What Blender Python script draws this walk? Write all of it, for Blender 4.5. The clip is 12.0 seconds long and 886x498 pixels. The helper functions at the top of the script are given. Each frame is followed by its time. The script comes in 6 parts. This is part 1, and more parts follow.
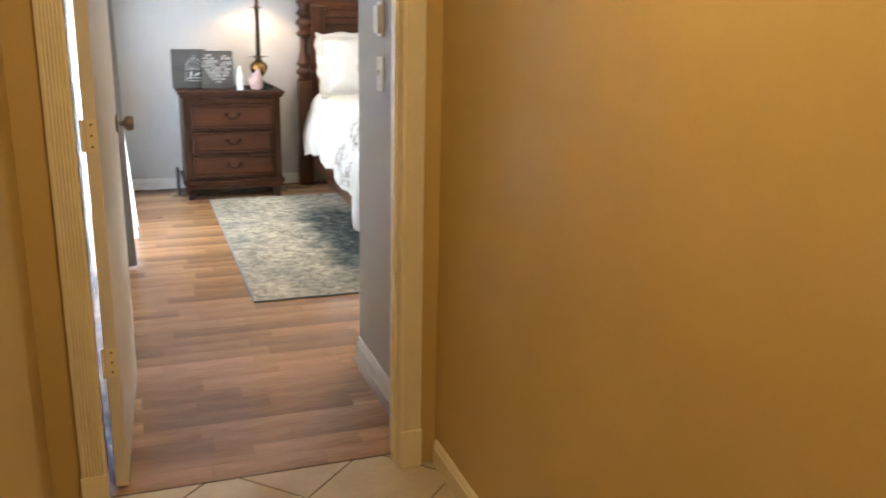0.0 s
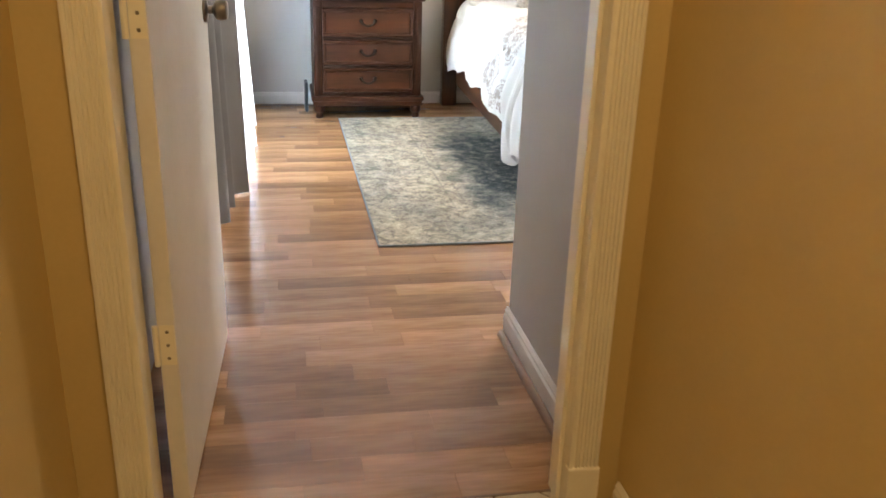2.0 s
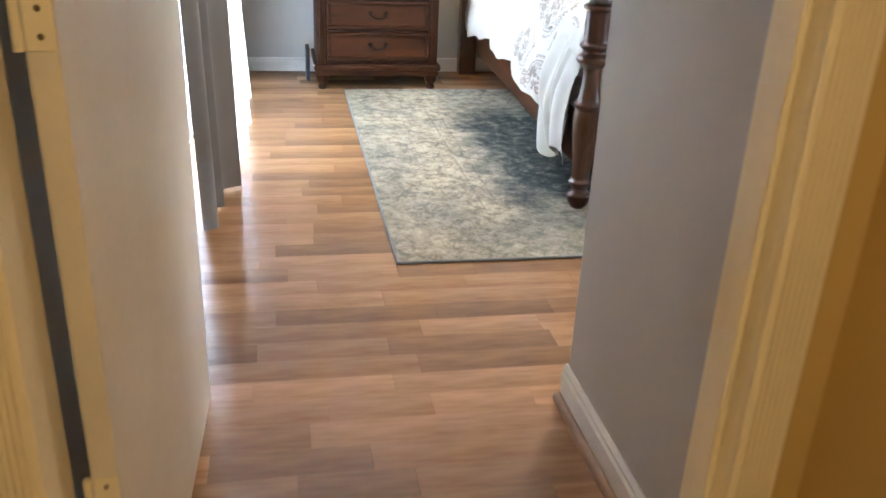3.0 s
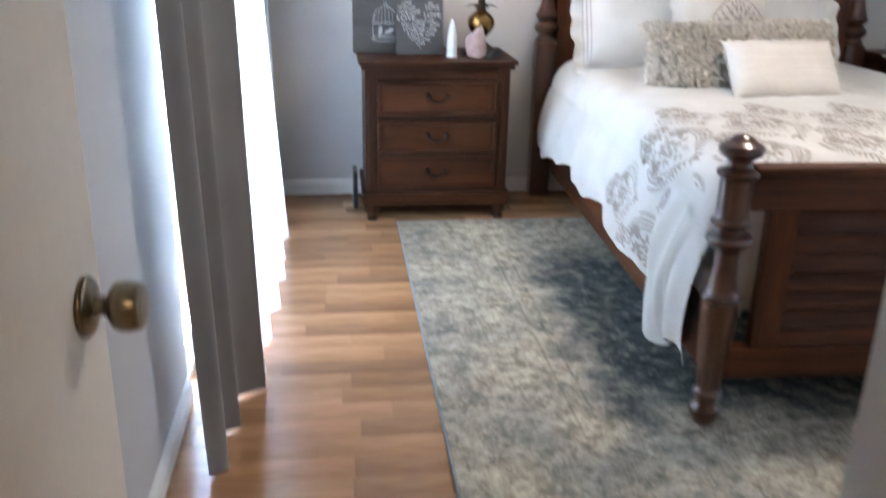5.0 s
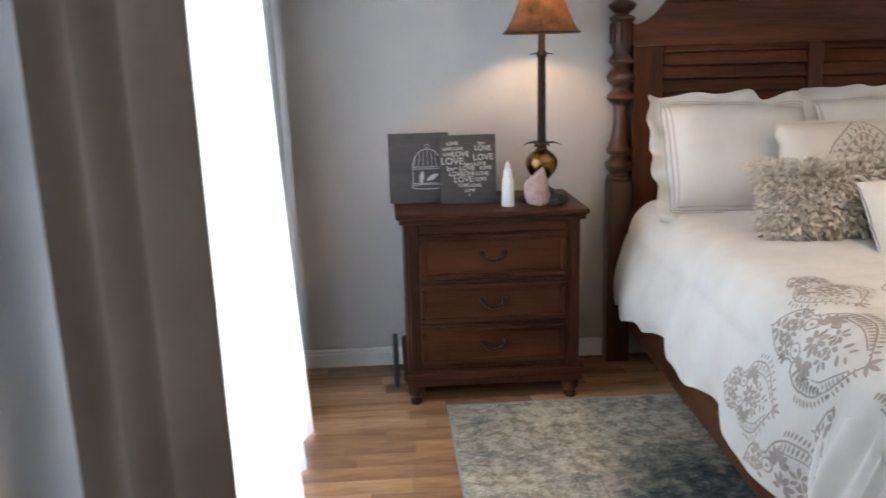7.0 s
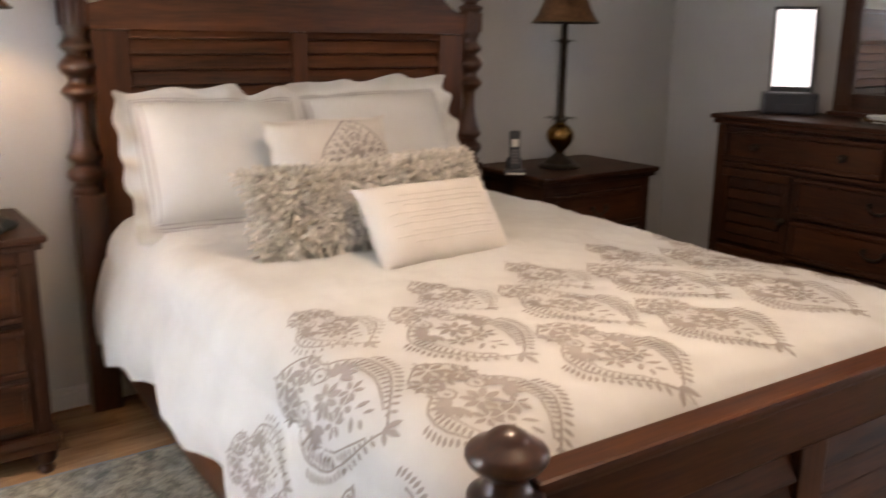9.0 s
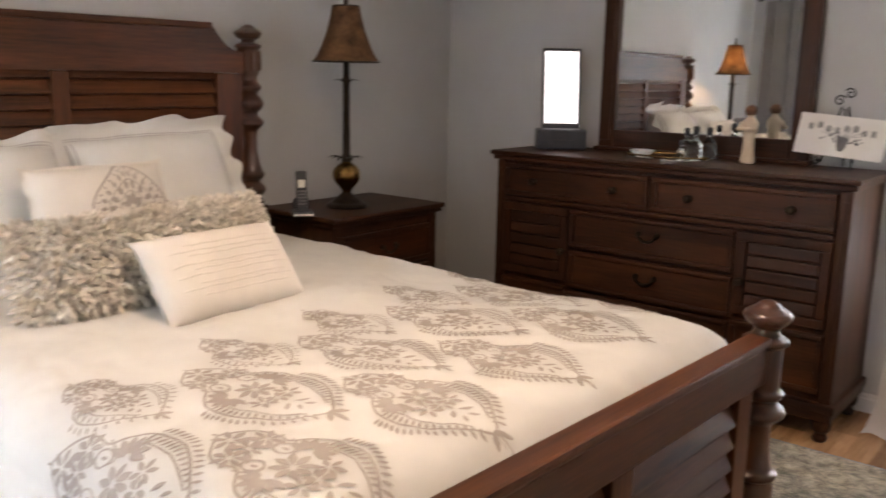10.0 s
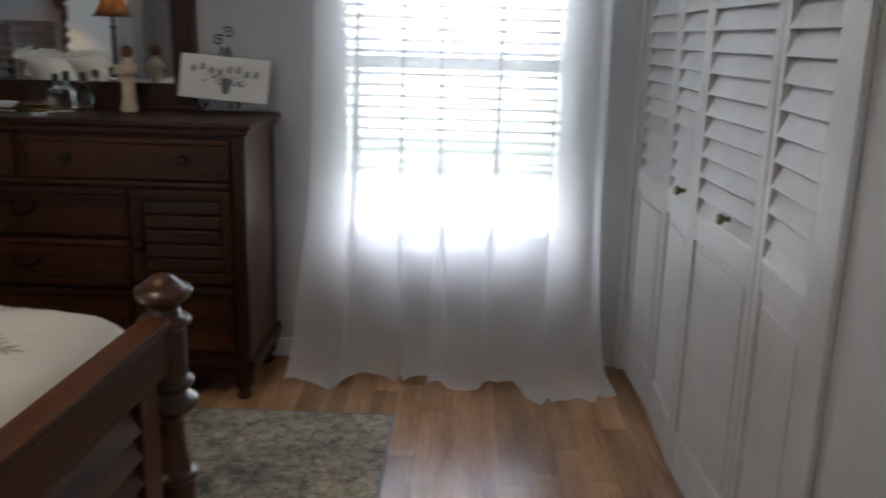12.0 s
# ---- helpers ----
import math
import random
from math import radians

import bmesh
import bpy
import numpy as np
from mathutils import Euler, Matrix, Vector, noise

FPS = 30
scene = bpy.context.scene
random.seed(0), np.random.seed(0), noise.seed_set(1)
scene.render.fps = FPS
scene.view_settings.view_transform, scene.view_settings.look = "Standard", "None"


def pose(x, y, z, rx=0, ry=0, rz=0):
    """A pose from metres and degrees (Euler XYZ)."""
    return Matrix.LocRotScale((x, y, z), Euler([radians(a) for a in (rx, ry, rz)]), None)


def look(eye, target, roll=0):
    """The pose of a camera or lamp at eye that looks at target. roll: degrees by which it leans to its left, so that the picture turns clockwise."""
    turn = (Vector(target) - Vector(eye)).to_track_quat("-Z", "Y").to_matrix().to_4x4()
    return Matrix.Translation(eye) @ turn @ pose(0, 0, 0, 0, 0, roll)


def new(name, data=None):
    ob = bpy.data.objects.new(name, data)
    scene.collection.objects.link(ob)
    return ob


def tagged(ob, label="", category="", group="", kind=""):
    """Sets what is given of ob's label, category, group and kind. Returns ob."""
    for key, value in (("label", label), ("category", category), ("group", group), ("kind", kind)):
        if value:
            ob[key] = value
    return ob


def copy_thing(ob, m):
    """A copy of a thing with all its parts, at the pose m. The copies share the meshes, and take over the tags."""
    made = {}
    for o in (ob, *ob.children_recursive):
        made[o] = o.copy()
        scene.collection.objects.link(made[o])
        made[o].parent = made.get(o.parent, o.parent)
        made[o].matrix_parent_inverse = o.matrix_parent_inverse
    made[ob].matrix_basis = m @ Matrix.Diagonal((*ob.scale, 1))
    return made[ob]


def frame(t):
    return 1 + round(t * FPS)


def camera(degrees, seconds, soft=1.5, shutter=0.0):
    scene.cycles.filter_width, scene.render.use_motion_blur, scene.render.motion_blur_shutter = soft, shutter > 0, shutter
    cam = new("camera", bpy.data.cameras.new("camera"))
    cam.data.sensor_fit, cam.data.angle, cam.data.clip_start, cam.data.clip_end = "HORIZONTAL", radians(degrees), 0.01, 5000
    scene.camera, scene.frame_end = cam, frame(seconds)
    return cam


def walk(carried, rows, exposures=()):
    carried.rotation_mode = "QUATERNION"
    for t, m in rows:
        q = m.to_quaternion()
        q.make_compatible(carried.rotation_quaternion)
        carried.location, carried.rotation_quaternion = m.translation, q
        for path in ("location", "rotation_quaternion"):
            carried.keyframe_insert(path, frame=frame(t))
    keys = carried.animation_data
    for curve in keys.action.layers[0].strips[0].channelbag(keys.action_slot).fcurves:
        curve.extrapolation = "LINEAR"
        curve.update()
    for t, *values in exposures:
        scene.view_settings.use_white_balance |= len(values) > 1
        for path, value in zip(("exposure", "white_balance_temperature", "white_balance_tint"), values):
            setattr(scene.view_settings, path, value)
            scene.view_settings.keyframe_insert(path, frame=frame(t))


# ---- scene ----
cam = camera(54.5, 12.0, soft=1.6, shutter=0.5)
PATH = [
    (0, (1.092, 1.168, 1.426), (1.75, 2.978, 0.889), 1.2),
    (0.5, (1.228, 1.31, 1.379), (1.703, 3.169, 0.815), 0.8),
    (1, (1.258, 1.461, 1.301), (1.658, 3.323, 0.69), 1.3),
    (1.5, (1.222, 1.767, 1.285), (1.581, 3.617, 0.614), 2.0),
    (2, (1.234, 2.021, 1.241), (1.588, 3.858, 0.534), 1.8),
    (2.5, (1.222, 2.356, 1.229), (1.58, 4.166, 0.456), 2.4),
    (4.5, (1.317, 3.406, 1.307), (1.654, 5.191, 0.469), 2.7),
    (5, (1.304, 3.601, 1.386), (1.543, 5.463, 0.694), 1.2),
    (5.5, (1.304, 3.805, 1.432), (1.468, 5.716, 0.865), 0.2),
    (6, (1.339, 4.002, 1.468), (1.412, 5.943, 0.991), -1.1),
    (6.5, (1.346, 4.21, 1.433), (1.394, 6.163, 1.008), -2.0),
    (8.5, (1.619, 4.851, 1.411), (2.482, 6.574, 0.876), 2.1),
    (9, (1.656, 4.906, 1.429), (2.795, 6.478, 0.946), 0.8),
    (9.5, (1.659, 4.988, 1.449), (3.012, 6.394, 1.01), 0.9),
    (10, (1.681, 4.992, 1.442), (3.196, 6.235, 1.045), 1.1),
    (10.5, (1.716, 4.955, 1.446), (3.372, 6.005, 1.052), 1.4),
    (11, (1.782, 4.952, 1.422), (3.592, 5.685, 0.987), 3.2),
    (11.5, (1.948, 4.997, 1.404), (3.858, 5.365, 0.939), 2.8),
    (12, (2.09, 5.055, 1.405), (4.031, 5.096, 0.925), 1.6),
]
EXPOSURES = [(0.0, 5.0, 6500, 14), (2.5, 5.12, 6300, 14), (4.5, 4.92, 5750, 15), (5.0, 4.5, 5700, 16), (5.5, 4.15, 5600, 16), (6.5, 3.85, 6100, 17), (8.5, 4.12, 7300, 25), (9.0, 4.15, 7300, 25), (9.5, 4.27, 7500, 25), (10.5, 4.36, 6900, 22), (11.0, 3.98, 6600, 19), (11.5, 3.44, 6500, 18), (12.0, 3.08, 6400, 16)]
walk(cam, [(t, look(eye, target, roll)) for t, eye, target, roll in PATH], EXPOSURES)

# ---- world and large lights ----
world = bpy.data.worlds.new("sky")
scene.world = world
world.use_nodes = True
wn = world.node_tree.nodes
sky = wn.new("ShaderNodeTexSky")
sky.sky_type, sky.sun_disc = "NISHITA", False
sky.sun_elevation, sky.sun_rotation = radians(74), radians(-26)
wn["Background"].inputs["Strength"].default_value = 0.15
world.node_tree.links.new(sky.outputs["Color"], wn["Background"].inputs["Color"])


def lamp(name, kind, m, energy, color, **kw):
    data = bpy.data.lights.new(name, kind)
    data.energy, data.color = energy, color
    if kind == "AREA":
        data.shape, data.size, data.size_y = "RECTANGLE", kw["size"], kw["size_y"]
    elif kind == "POINT":
        data.shadow_soft_size = kw["soft"]
    elif kind == "SUN":
        data.angle = radians(kw["angle"])
    ob = new(name, data)
    ob.matrix_world = m
    return ob


# the sun stands over the roof behind the bed wall, so no direct beam enters
lamp("sun", "SUN", look((0, 0, 10), (1.25, -2.5, 0)), 5.0, (1.0, 0.95, 0.88), angle=0.5)
XE_IN = 5.70
DAY = (0.80, 0.90, 1.0)
lamp("daylight_west", "AREA", look((0.70, 6.76, 1.27), (2.0, 6.76, 1.2)), 4.7, DAY, size=1.36, size_y=1.5)
lamp("daylight_east", "AREA", look((XE_IN + 0.10, 5.105, 1.48), (XE_IN - 1.0, 5.105, 1.2)), 1.45, (0.92, 0.96, 1.0), size=0.86, size_y=1.06)
lamp("daylight_east_low", "AREA", look((XE_IN + 0.10, 5.105, 0.70), (XE_IN - 1.0, 5.105, 0.35)), 0.50, (0.92, 0.96, 1.0), size=0.86, size_y=0.26)
lamp("hall_light", "AREA", look((1.40, 2.15, 2.38), (1.45, 2.25, 0)), 0.55, (1.0, 0.765, 0.425), size=0.35, size_y=0.35)
lamp("ceiling_lamp", "AREA", look((3.0, 6.1, 2.33), (3.0, 6.11, 0)), 1.4, (1.0, 0.82, 0.60), size=0.26, size_y=0.26)
lamp("bedside_bulb", "POINT", pose(2.03, 7.955, 1.60), 0.66, (1.0, 0.66, 0.32), soft=0.03)

# ---- materials ----
def nodes_of(m):
    m.use_nodes = True
    t = m.node_tree
    return t, t.nodes, t.links, t.nodes["Principled BSDF"]


def surface(name, c1, c2, rough=0.6, scale=6.0, fine=60.0, bump=0.05, metal=0.0, spec=0.5, stretch=(1, 1, 1), dist=0.01, coat=0.0, jitter=0.0):
    """Two-tone procedural surface: broad mottling, fine grain, gentle relief."""
    m = bpy.data.materials.new(name)
    t, n, l, b = nodes_of(m)
    tc, mp = n.new("ShaderNodeTexCoord"), n.new("ShaderNodeMapping")
    mp.inputs["Scale"].default_value = stretch
    l.new(tc.outputs["Object"], mp.inputs["Vector"])
    big, small = n.new("ShaderNodeTexNoise"), n.new("ShaderNodeTexNoise")
    big.inputs["Scale"].default_value, small.inputs["Scale"].default_value = scale, fine
    big.inputs["Detail"].default_value, small.inputs["Detail"].default_value = 5, 4
    l.new(mp.outputs["Vector"], big.inputs["Vector"])
    l.new(mp.outputs["Vector"], small.inputs["Vector"])
    add = n.new("ShaderNodeMath")
    add.operation = "MULTIPLY_ADD"
    add.inputs[1].default_value, add.inputs[2].default_value = 0.45, 0.0
    l.new(small.outputs["Fac"], add.inputs[0])
    l.new(big.outputs["Fac"], add.inputs[2])
    ramp = n.new("ShaderNodeValToRGB")
    ramp.color_ramp.elements[0].position, ramp.color_ramp.elements[1].position = 0.45, 0.95
    ramp.color_ramp.elements[0].color, ramp.color_ramp.elements[1].color = (*c1, 1), (*c2, 1)
    l.new(add.outputs[0], ramp.inputs["Fac"])
    col = ramp.outputs["Color"]
    if jitter:
        info, hsv, mr = n.new("ShaderNodeObjectInfo"), n.new("ShaderNodeHueSaturation"), n.new("ShaderNodeMapRange")
        mr.inputs["To Min"].default_value, mr.inputs["To Max"].default_value = 1 - jitter, 1 + jitter
        l.new(info.outputs["Random"], mr.inputs["Value"])
        l.new(mr.outputs["Result"], hsv.inputs["Value"])
        l.new(col, hsv.inputs["Color"])
        col = hsv.outputs["Color"]
    l.new(col, b.inputs["Base Color"])
    b.inputs["Roughness"].default_value, b.inputs["Metallic"].default_value = rough, metal
    b.inputs["Specular IOR Level"].default_value, b.inputs["Coat Weight"].default_value = spec, coat
    b.inputs["Coat Roughness"].default_value = 0.25
    if bump:
        bp = n.new("ShaderNodeBump")
        bp.inputs["Strength"].default_value, bp.inputs["Distance"].default_value = bump, dist
        l.new(add.outputs[0], bp.inputs["Height"])
        l.new(bp.outputs["Normal"], b.inputs["Normal"])
    return m


def cloth(name, c1, c2, see=0.0, glow=0.4, rough=0.9, scale=8, weave=900.0, bump=0.15):
    """Woven cloth: diffuse and translucent, and partly open where it is sheer."""
    m = surface(name, c1, c2, rough, scale, weave, bump, spec=0.2, dist=0.002)
    t, n, l, b = nodes_of(m)
    out = n["Material Output"]
    ramp = next(x for x in n if x.type == "VALTORGB")
    tr, mix = n.new("ShaderNodeBsdfTranslucent"), n.new("ShaderNodeMixShader")
    l.new(ramp.outputs["Color"], tr.inputs["Color"])
    mix.inputs["Fac"].default_value = glow
    l.new(b.outputs[0], mix.inputs[1])
    l.new(tr.outputs[0], mix.inputs[2])
    last = mix
    if see:
        op, mix2 = n.new("ShaderNodeBsdfTransparent"), n.new("ShaderNodeMixShader")
        mix2.inputs["Fac"].default_value = see
        l.new(mix.outputs[0], mix2.inputs[1])
        l.new(op.outputs[0], mix2.inputs[2])
        last = mix2
    l.new(last.outputs[0], out.inputs["Surface"])
    return m


def wood(name, axis, dark=(0.009, 0.0031, 0.0015), light=(0.062, 0.0198, 0.0064), rough=0.44):
    st = {"x": (0.08, 1, 1), "y": (1, 0.08, 1), "z": (1, 1, 0.08)}[axis]
    return surface(name, dark, light, rough, 14, 120, 0.06, stretch=st, dist=0.004, coat=0.03, spec=0.25)


WOOD_X, WOOD_Y, WOOD_Z = wood("stained_wood_x", "x"), wood("stained_wood_y", "y"), wood("stained_wood_z", "z")
WOOD_TURNED = surface("polished_turned_wood", (0.018, 0.006, 0.0025), (0.080, 0.026, 0.009), 0.28, 14, 120, 0.05, stretch=(1, 1, 0.08), dist=0.004, coat=0.5)
WOOD_FIELD = wood("burnished_wood_field", "x", (0.012, 0.0040, 0.0017), (0.082, 0.0260, 0.0080))
BED_X, BED_Y, BED_Z = (wood("bed_wood_" + k, k, (0.018, 0.006, 0.0028), (0.120, 0.039, 0.0128), 0.42) for k in "xyz")
# darker copy of the stained wood, with shade put into its colour
WOOD_SHADE = wood("wood_shadow", "x", (0.012, 0.005, 0.003), (0.03, 0.012, 0.006), 0.5)
PAINT_ROOM = surface("blue_grey_wall_paint", (0.445, 0.452, 0.455), (0.485, 0.492, 0.495), 0.62, 3, 160, 0.10, dist=0.003, spec=0.35)
PAINT_HALL = surface("ochre_wall_paint", (0.52, 0.375, 0.140), (0.57, 0.415, 0.165), 0.5, 3, 120, 0.10, dist=0.003, spec=0.4)
PAINT_TRIM = surface("cream_trim_paint", (0.78, 0.70, 0.50), (0.85, 0.77, 0.57), 0.38, 9, 90, 0.05, dist=0.003)
PAINT_WHITE = surface("white_trim_paint", (0.62, 0.62, 0.61), (0.70, 0.70, 0.69), 0.42, 9, 90, 0.04, dist=0.003)
# white closet paint, set darker to offset the strong light on it
PAINT_CLOSET = surface("dimmed_closet_paint", (0.48, 0.475, 0.46), (0.57, 0.56, 0.545), 0.45, 7, 90, 0.05, dist=0.003)
PAINT_DOOR = surface("door_paint", (0.66, 0.61, 0.52), (0.74, 0.69, 0.60), 0.42, 5, 70, 0.06, dist=0.003)
CEILING = surface("ceiling_paint", (0.72, 0.72, 0.70), (0.78, 0.78, 0.76), 0.9, 8, 120, 0.3)
LAMINATE = surface("oak_laminate", (0.20, 0.100, 0.046), (0.48, 0.280, 0.145), 0.22, 11, 75, 0.03, stretch=(0.12, 1, 1), dist=0.002, jitter=0.34, spec=0.5)
TILE = surface("beige_tile", (0.46, 0.38, 0.27), (0.60, 0.51, 0.38), 0.35, 6, 40, 0.05, jitter=0.05)
GROUT = surface("dark_grout", (0.07, 0.05, 0.035), (0.12, 0.09, 0.06), 0.9, 20, 200, 0.3)
SUBFLOOR = surface("plank_joint", (0.15, 0.08, 0.038), (0.19, 0.105, 0.05), 0.6, 20, 100, 0.1)
BRASS = surface("aged_brass", (0.20, 0.165, 0.12), (0.30, 0.25, 0.18), 0.28, 30, 200, 0.03, metal=1.0)
BRONZE = surface("dark_bronze", (0.018, 0.013, 0.010), (0.05, 0.036, 0.024), 0.42, 30, 200, 0.1, metal=0.7)
COPPER = surface("antique_gold", (0.20, 0.11, 0.035), (0.36, 0.21, 0.07), 0.25, 18, 90, 0.05, metal=1.0)
IRON = surface("black_iron", (0.012, 0.012, 0.012), (0.03, 0.03, 0.03), 0.5, 30, 150, 0.1, metal=0.5)
LINEN = cloth("white_linen", (0.61, 0.605, 0.58), (0.69, 0.685, 0.655), glow=0.12, bump=0.25)
LINEN_OLD = cloth("ivory_linen", (0.61, 0.575, 0.525), (0.70, 0.665, 0.61), glow=0.12, bump=0.35, weave=500)
THREAD = cloth("taupe_thread", (0.31, 0.275, 0.25), (0.42, 0.38, 0.345), glow=0.0, weave=700, bump=0.5)
THREAD_LIGHT = cloth("grey_stripe_thread", (0.40, 0.37, 0.36), (0.50, 0.47, 0.46), glow=0.0, weave=700, bump=0.5)
FUR = cloth("grey_shag_yarn", (0.47, 0.43, 0.37), (0.86, 0.81, 0.73), glow=0.1, scale=60, weave=300)
CURTAIN = cloth("taupe_curtain_cloth", (0.205, 0.20, 0.20), (0.26, 0.255, 0.255), glow=0.04, scale=4, weave=700)
# for an added sheet that throws daylight back at the wall
BOUNCE_CLOTH = cloth("pale_bounce_cloth", (0.30, 0.30, 0.30), (0.36, 0.36, 0.36), glow=0.03, scale=4, weave=700)
SHEER = cloth("white_sheer_voile", (0.82, 0.83, 0.84), (0.88, 0.89, 0.90), see=0.36, glow=0.50, scale=4, weave=700, bump=0.05)
SHEER_WEST = cloth("dense_white_sheer", (0.84, 0.86, 0.88), (0.90, 0.92, 0.93), see=0.05, glow=0.36, scale=4, weave=700, bump=0.05)
MATTRESS = cloth("mattress_ticking", (0.62, 0.60, 0.57), (0.70, 0.68, 0.65), glow=0.0)
BLIND = cloth("white_blind_vinyl", (0.74, 0.74, 0.72), (0.80, 0.80, 0.78), glow=0.5, rough=0.5)
SELENITE = cloth("selenite", (0.80, 0.82, 0.84), (0.90, 0.92, 0.93), glow=0.4, rough=0.25, scale=30, weave=120)
QUARTZ = cloth("rose_quartz", (0.42, 0.29, 0.28), (0.60, 0.47, 0.45), glow=0.2, rough=0.2, scale=25, weave=90, bump=0.4)
STONE = surface("dark_stone", (0.015, 0.018, 0.020), (0.05, 0.06, 0.06), 0.35, 30, 120, 0.4)
CHARCOAL = surface("charcoal_board", (0.035, 0.033, 0.032), (0.075, 0.070, 0.066), 0.7, 10, 120, 0.15, stretch=(0.15, 1, 1))
CHALK = surface("chalk_white", (0.30, 0.29, 0.28), (0.48, 0.47, 0.46), 0.9, 20, 200, 0.1)
PLASTIC_DARK = surface("slate_plastic", (0.020, 0.024, 0.032), (0.035, 0.040, 0.05), 0.4, 12, 200, 0.04)
SWITCH = surface("ivory_plastic", (0.68, 0.66, 0.60), (0.74, 0.72, 0.66), 0.35, 12, 200, 0.02)
PAPER = surface("white_board", (0.70, 0.69, 0.66), (0.77, 0.76, 0.73), 0.6, 12, 200, 0.05)
GREY_PAINT = surface("grey_ink", (0.10, 0.10, 0.11), (0.22, 0.22, 0.23), 0.7, 20, 200, 0.05)
SKIN_WOOD = surface("carved_cream_resin", (0.55, 0.44, 0.32), (0.68, 0.57, 0.44), 0.6, 20, 120, 0.1)
HAIR_WOOD = surface("carved_brown_resin", (0.11, 0.05, 0.025), (0.18, 0.085, 0.045), 0.6, 20, 120, 0.1)
GRASS = surface("lawn", (0.05, 0.09, 0.025), (0.10, 0.16, 0.05), 0.9, 1.5, 30, 0.4)
LEAF = cloth("leaf", (0.05, 0.10, 0.02), (0.11, 0.19, 0.05), glow=0.35, scale=2, weave=30)
BARK = surface("bark", (0.06, 0.045, 0.03), (0.12, 0.09, 0.06), 0.9, 8, 60, 0.5)
SIDING = surface("white_siding", (0.68, 0.70, 0.70), (0.76, 0.78, 0.78), 0.6, 4, 80, 0.05)


def shade_material():
    """Tan embossed lampshade; the bulb inside shines through it."""
    m = cloth("tan_lampshade", (0.045, 0.020, 0.009), (0.17, 0.085, 0.038), glow=0.09, rough=0.7, scale=16, weave=60, bump=0.4)
    return m


SHADE = shade_material()


def glass_material(name, rough=0.0, tint=(1, 1, 1)):
    m = bpy.data.materials.new(name)
    t, n, l, b = nodes_of(m)
    b.inputs["Base Color"].default_value = (*tint, 1)
    b.inputs["Roughness"].default_value, b.inputs["Transmission Weight"].default_value, b.inputs["IOR"].default_value = rough, 1.0, 1.45
    return m


GLASS, BOTTLE = glass_material("window_glass"), glass_material("clear_bottle_glass", 0.02, (0.88, 0.92, 0.90))


def mirror_material():
    m = bpy.data.materials.new("mirror_silver")
    t, n, l, b = nodes_of(m)
    b.inputs["Base Color"].default_value = (0.86, 0.88, 0.87, 1)
    b.inputs["Metallic"].default_value, b.inputs["Roughness"].default_value = 1.0, 0.015
    return m


MIRROR = mirror_material()


def screen_material():
    m = bpy.data.materials.new("lit_screen")
    t, n, l, b = nodes_of(m)
    tc, ns, rp = n.new("ShaderNodeTexCoord"), n.new("ShaderNodeTexNoise"), n.new("ShaderNodeValToRGB")
    ns.inputs["Scale"].default_value = 14
    rp.color_ramp.elements[0].color, rp.color_ramp.elements[1].color = (0.86, 0.93, 0.95, 1), (1, 1, 1, 1)
    l.new(tc.outputs["Object"], ns.inputs["Vector"])
    l.new(ns.outputs["Fac"], rp.inputs["Fac"])
    l.new(rp.outputs["Color"], b.inputs["Emission Color"])
    b.inputs["Emission Strength"].default_value = 0.11
    b.inputs["Base Color"].default_value = (0.02, 0.02, 0.02, 1)
    b.inputs["Roughness"].default_value = 0.1
    return m


SCREEN = screen_material()


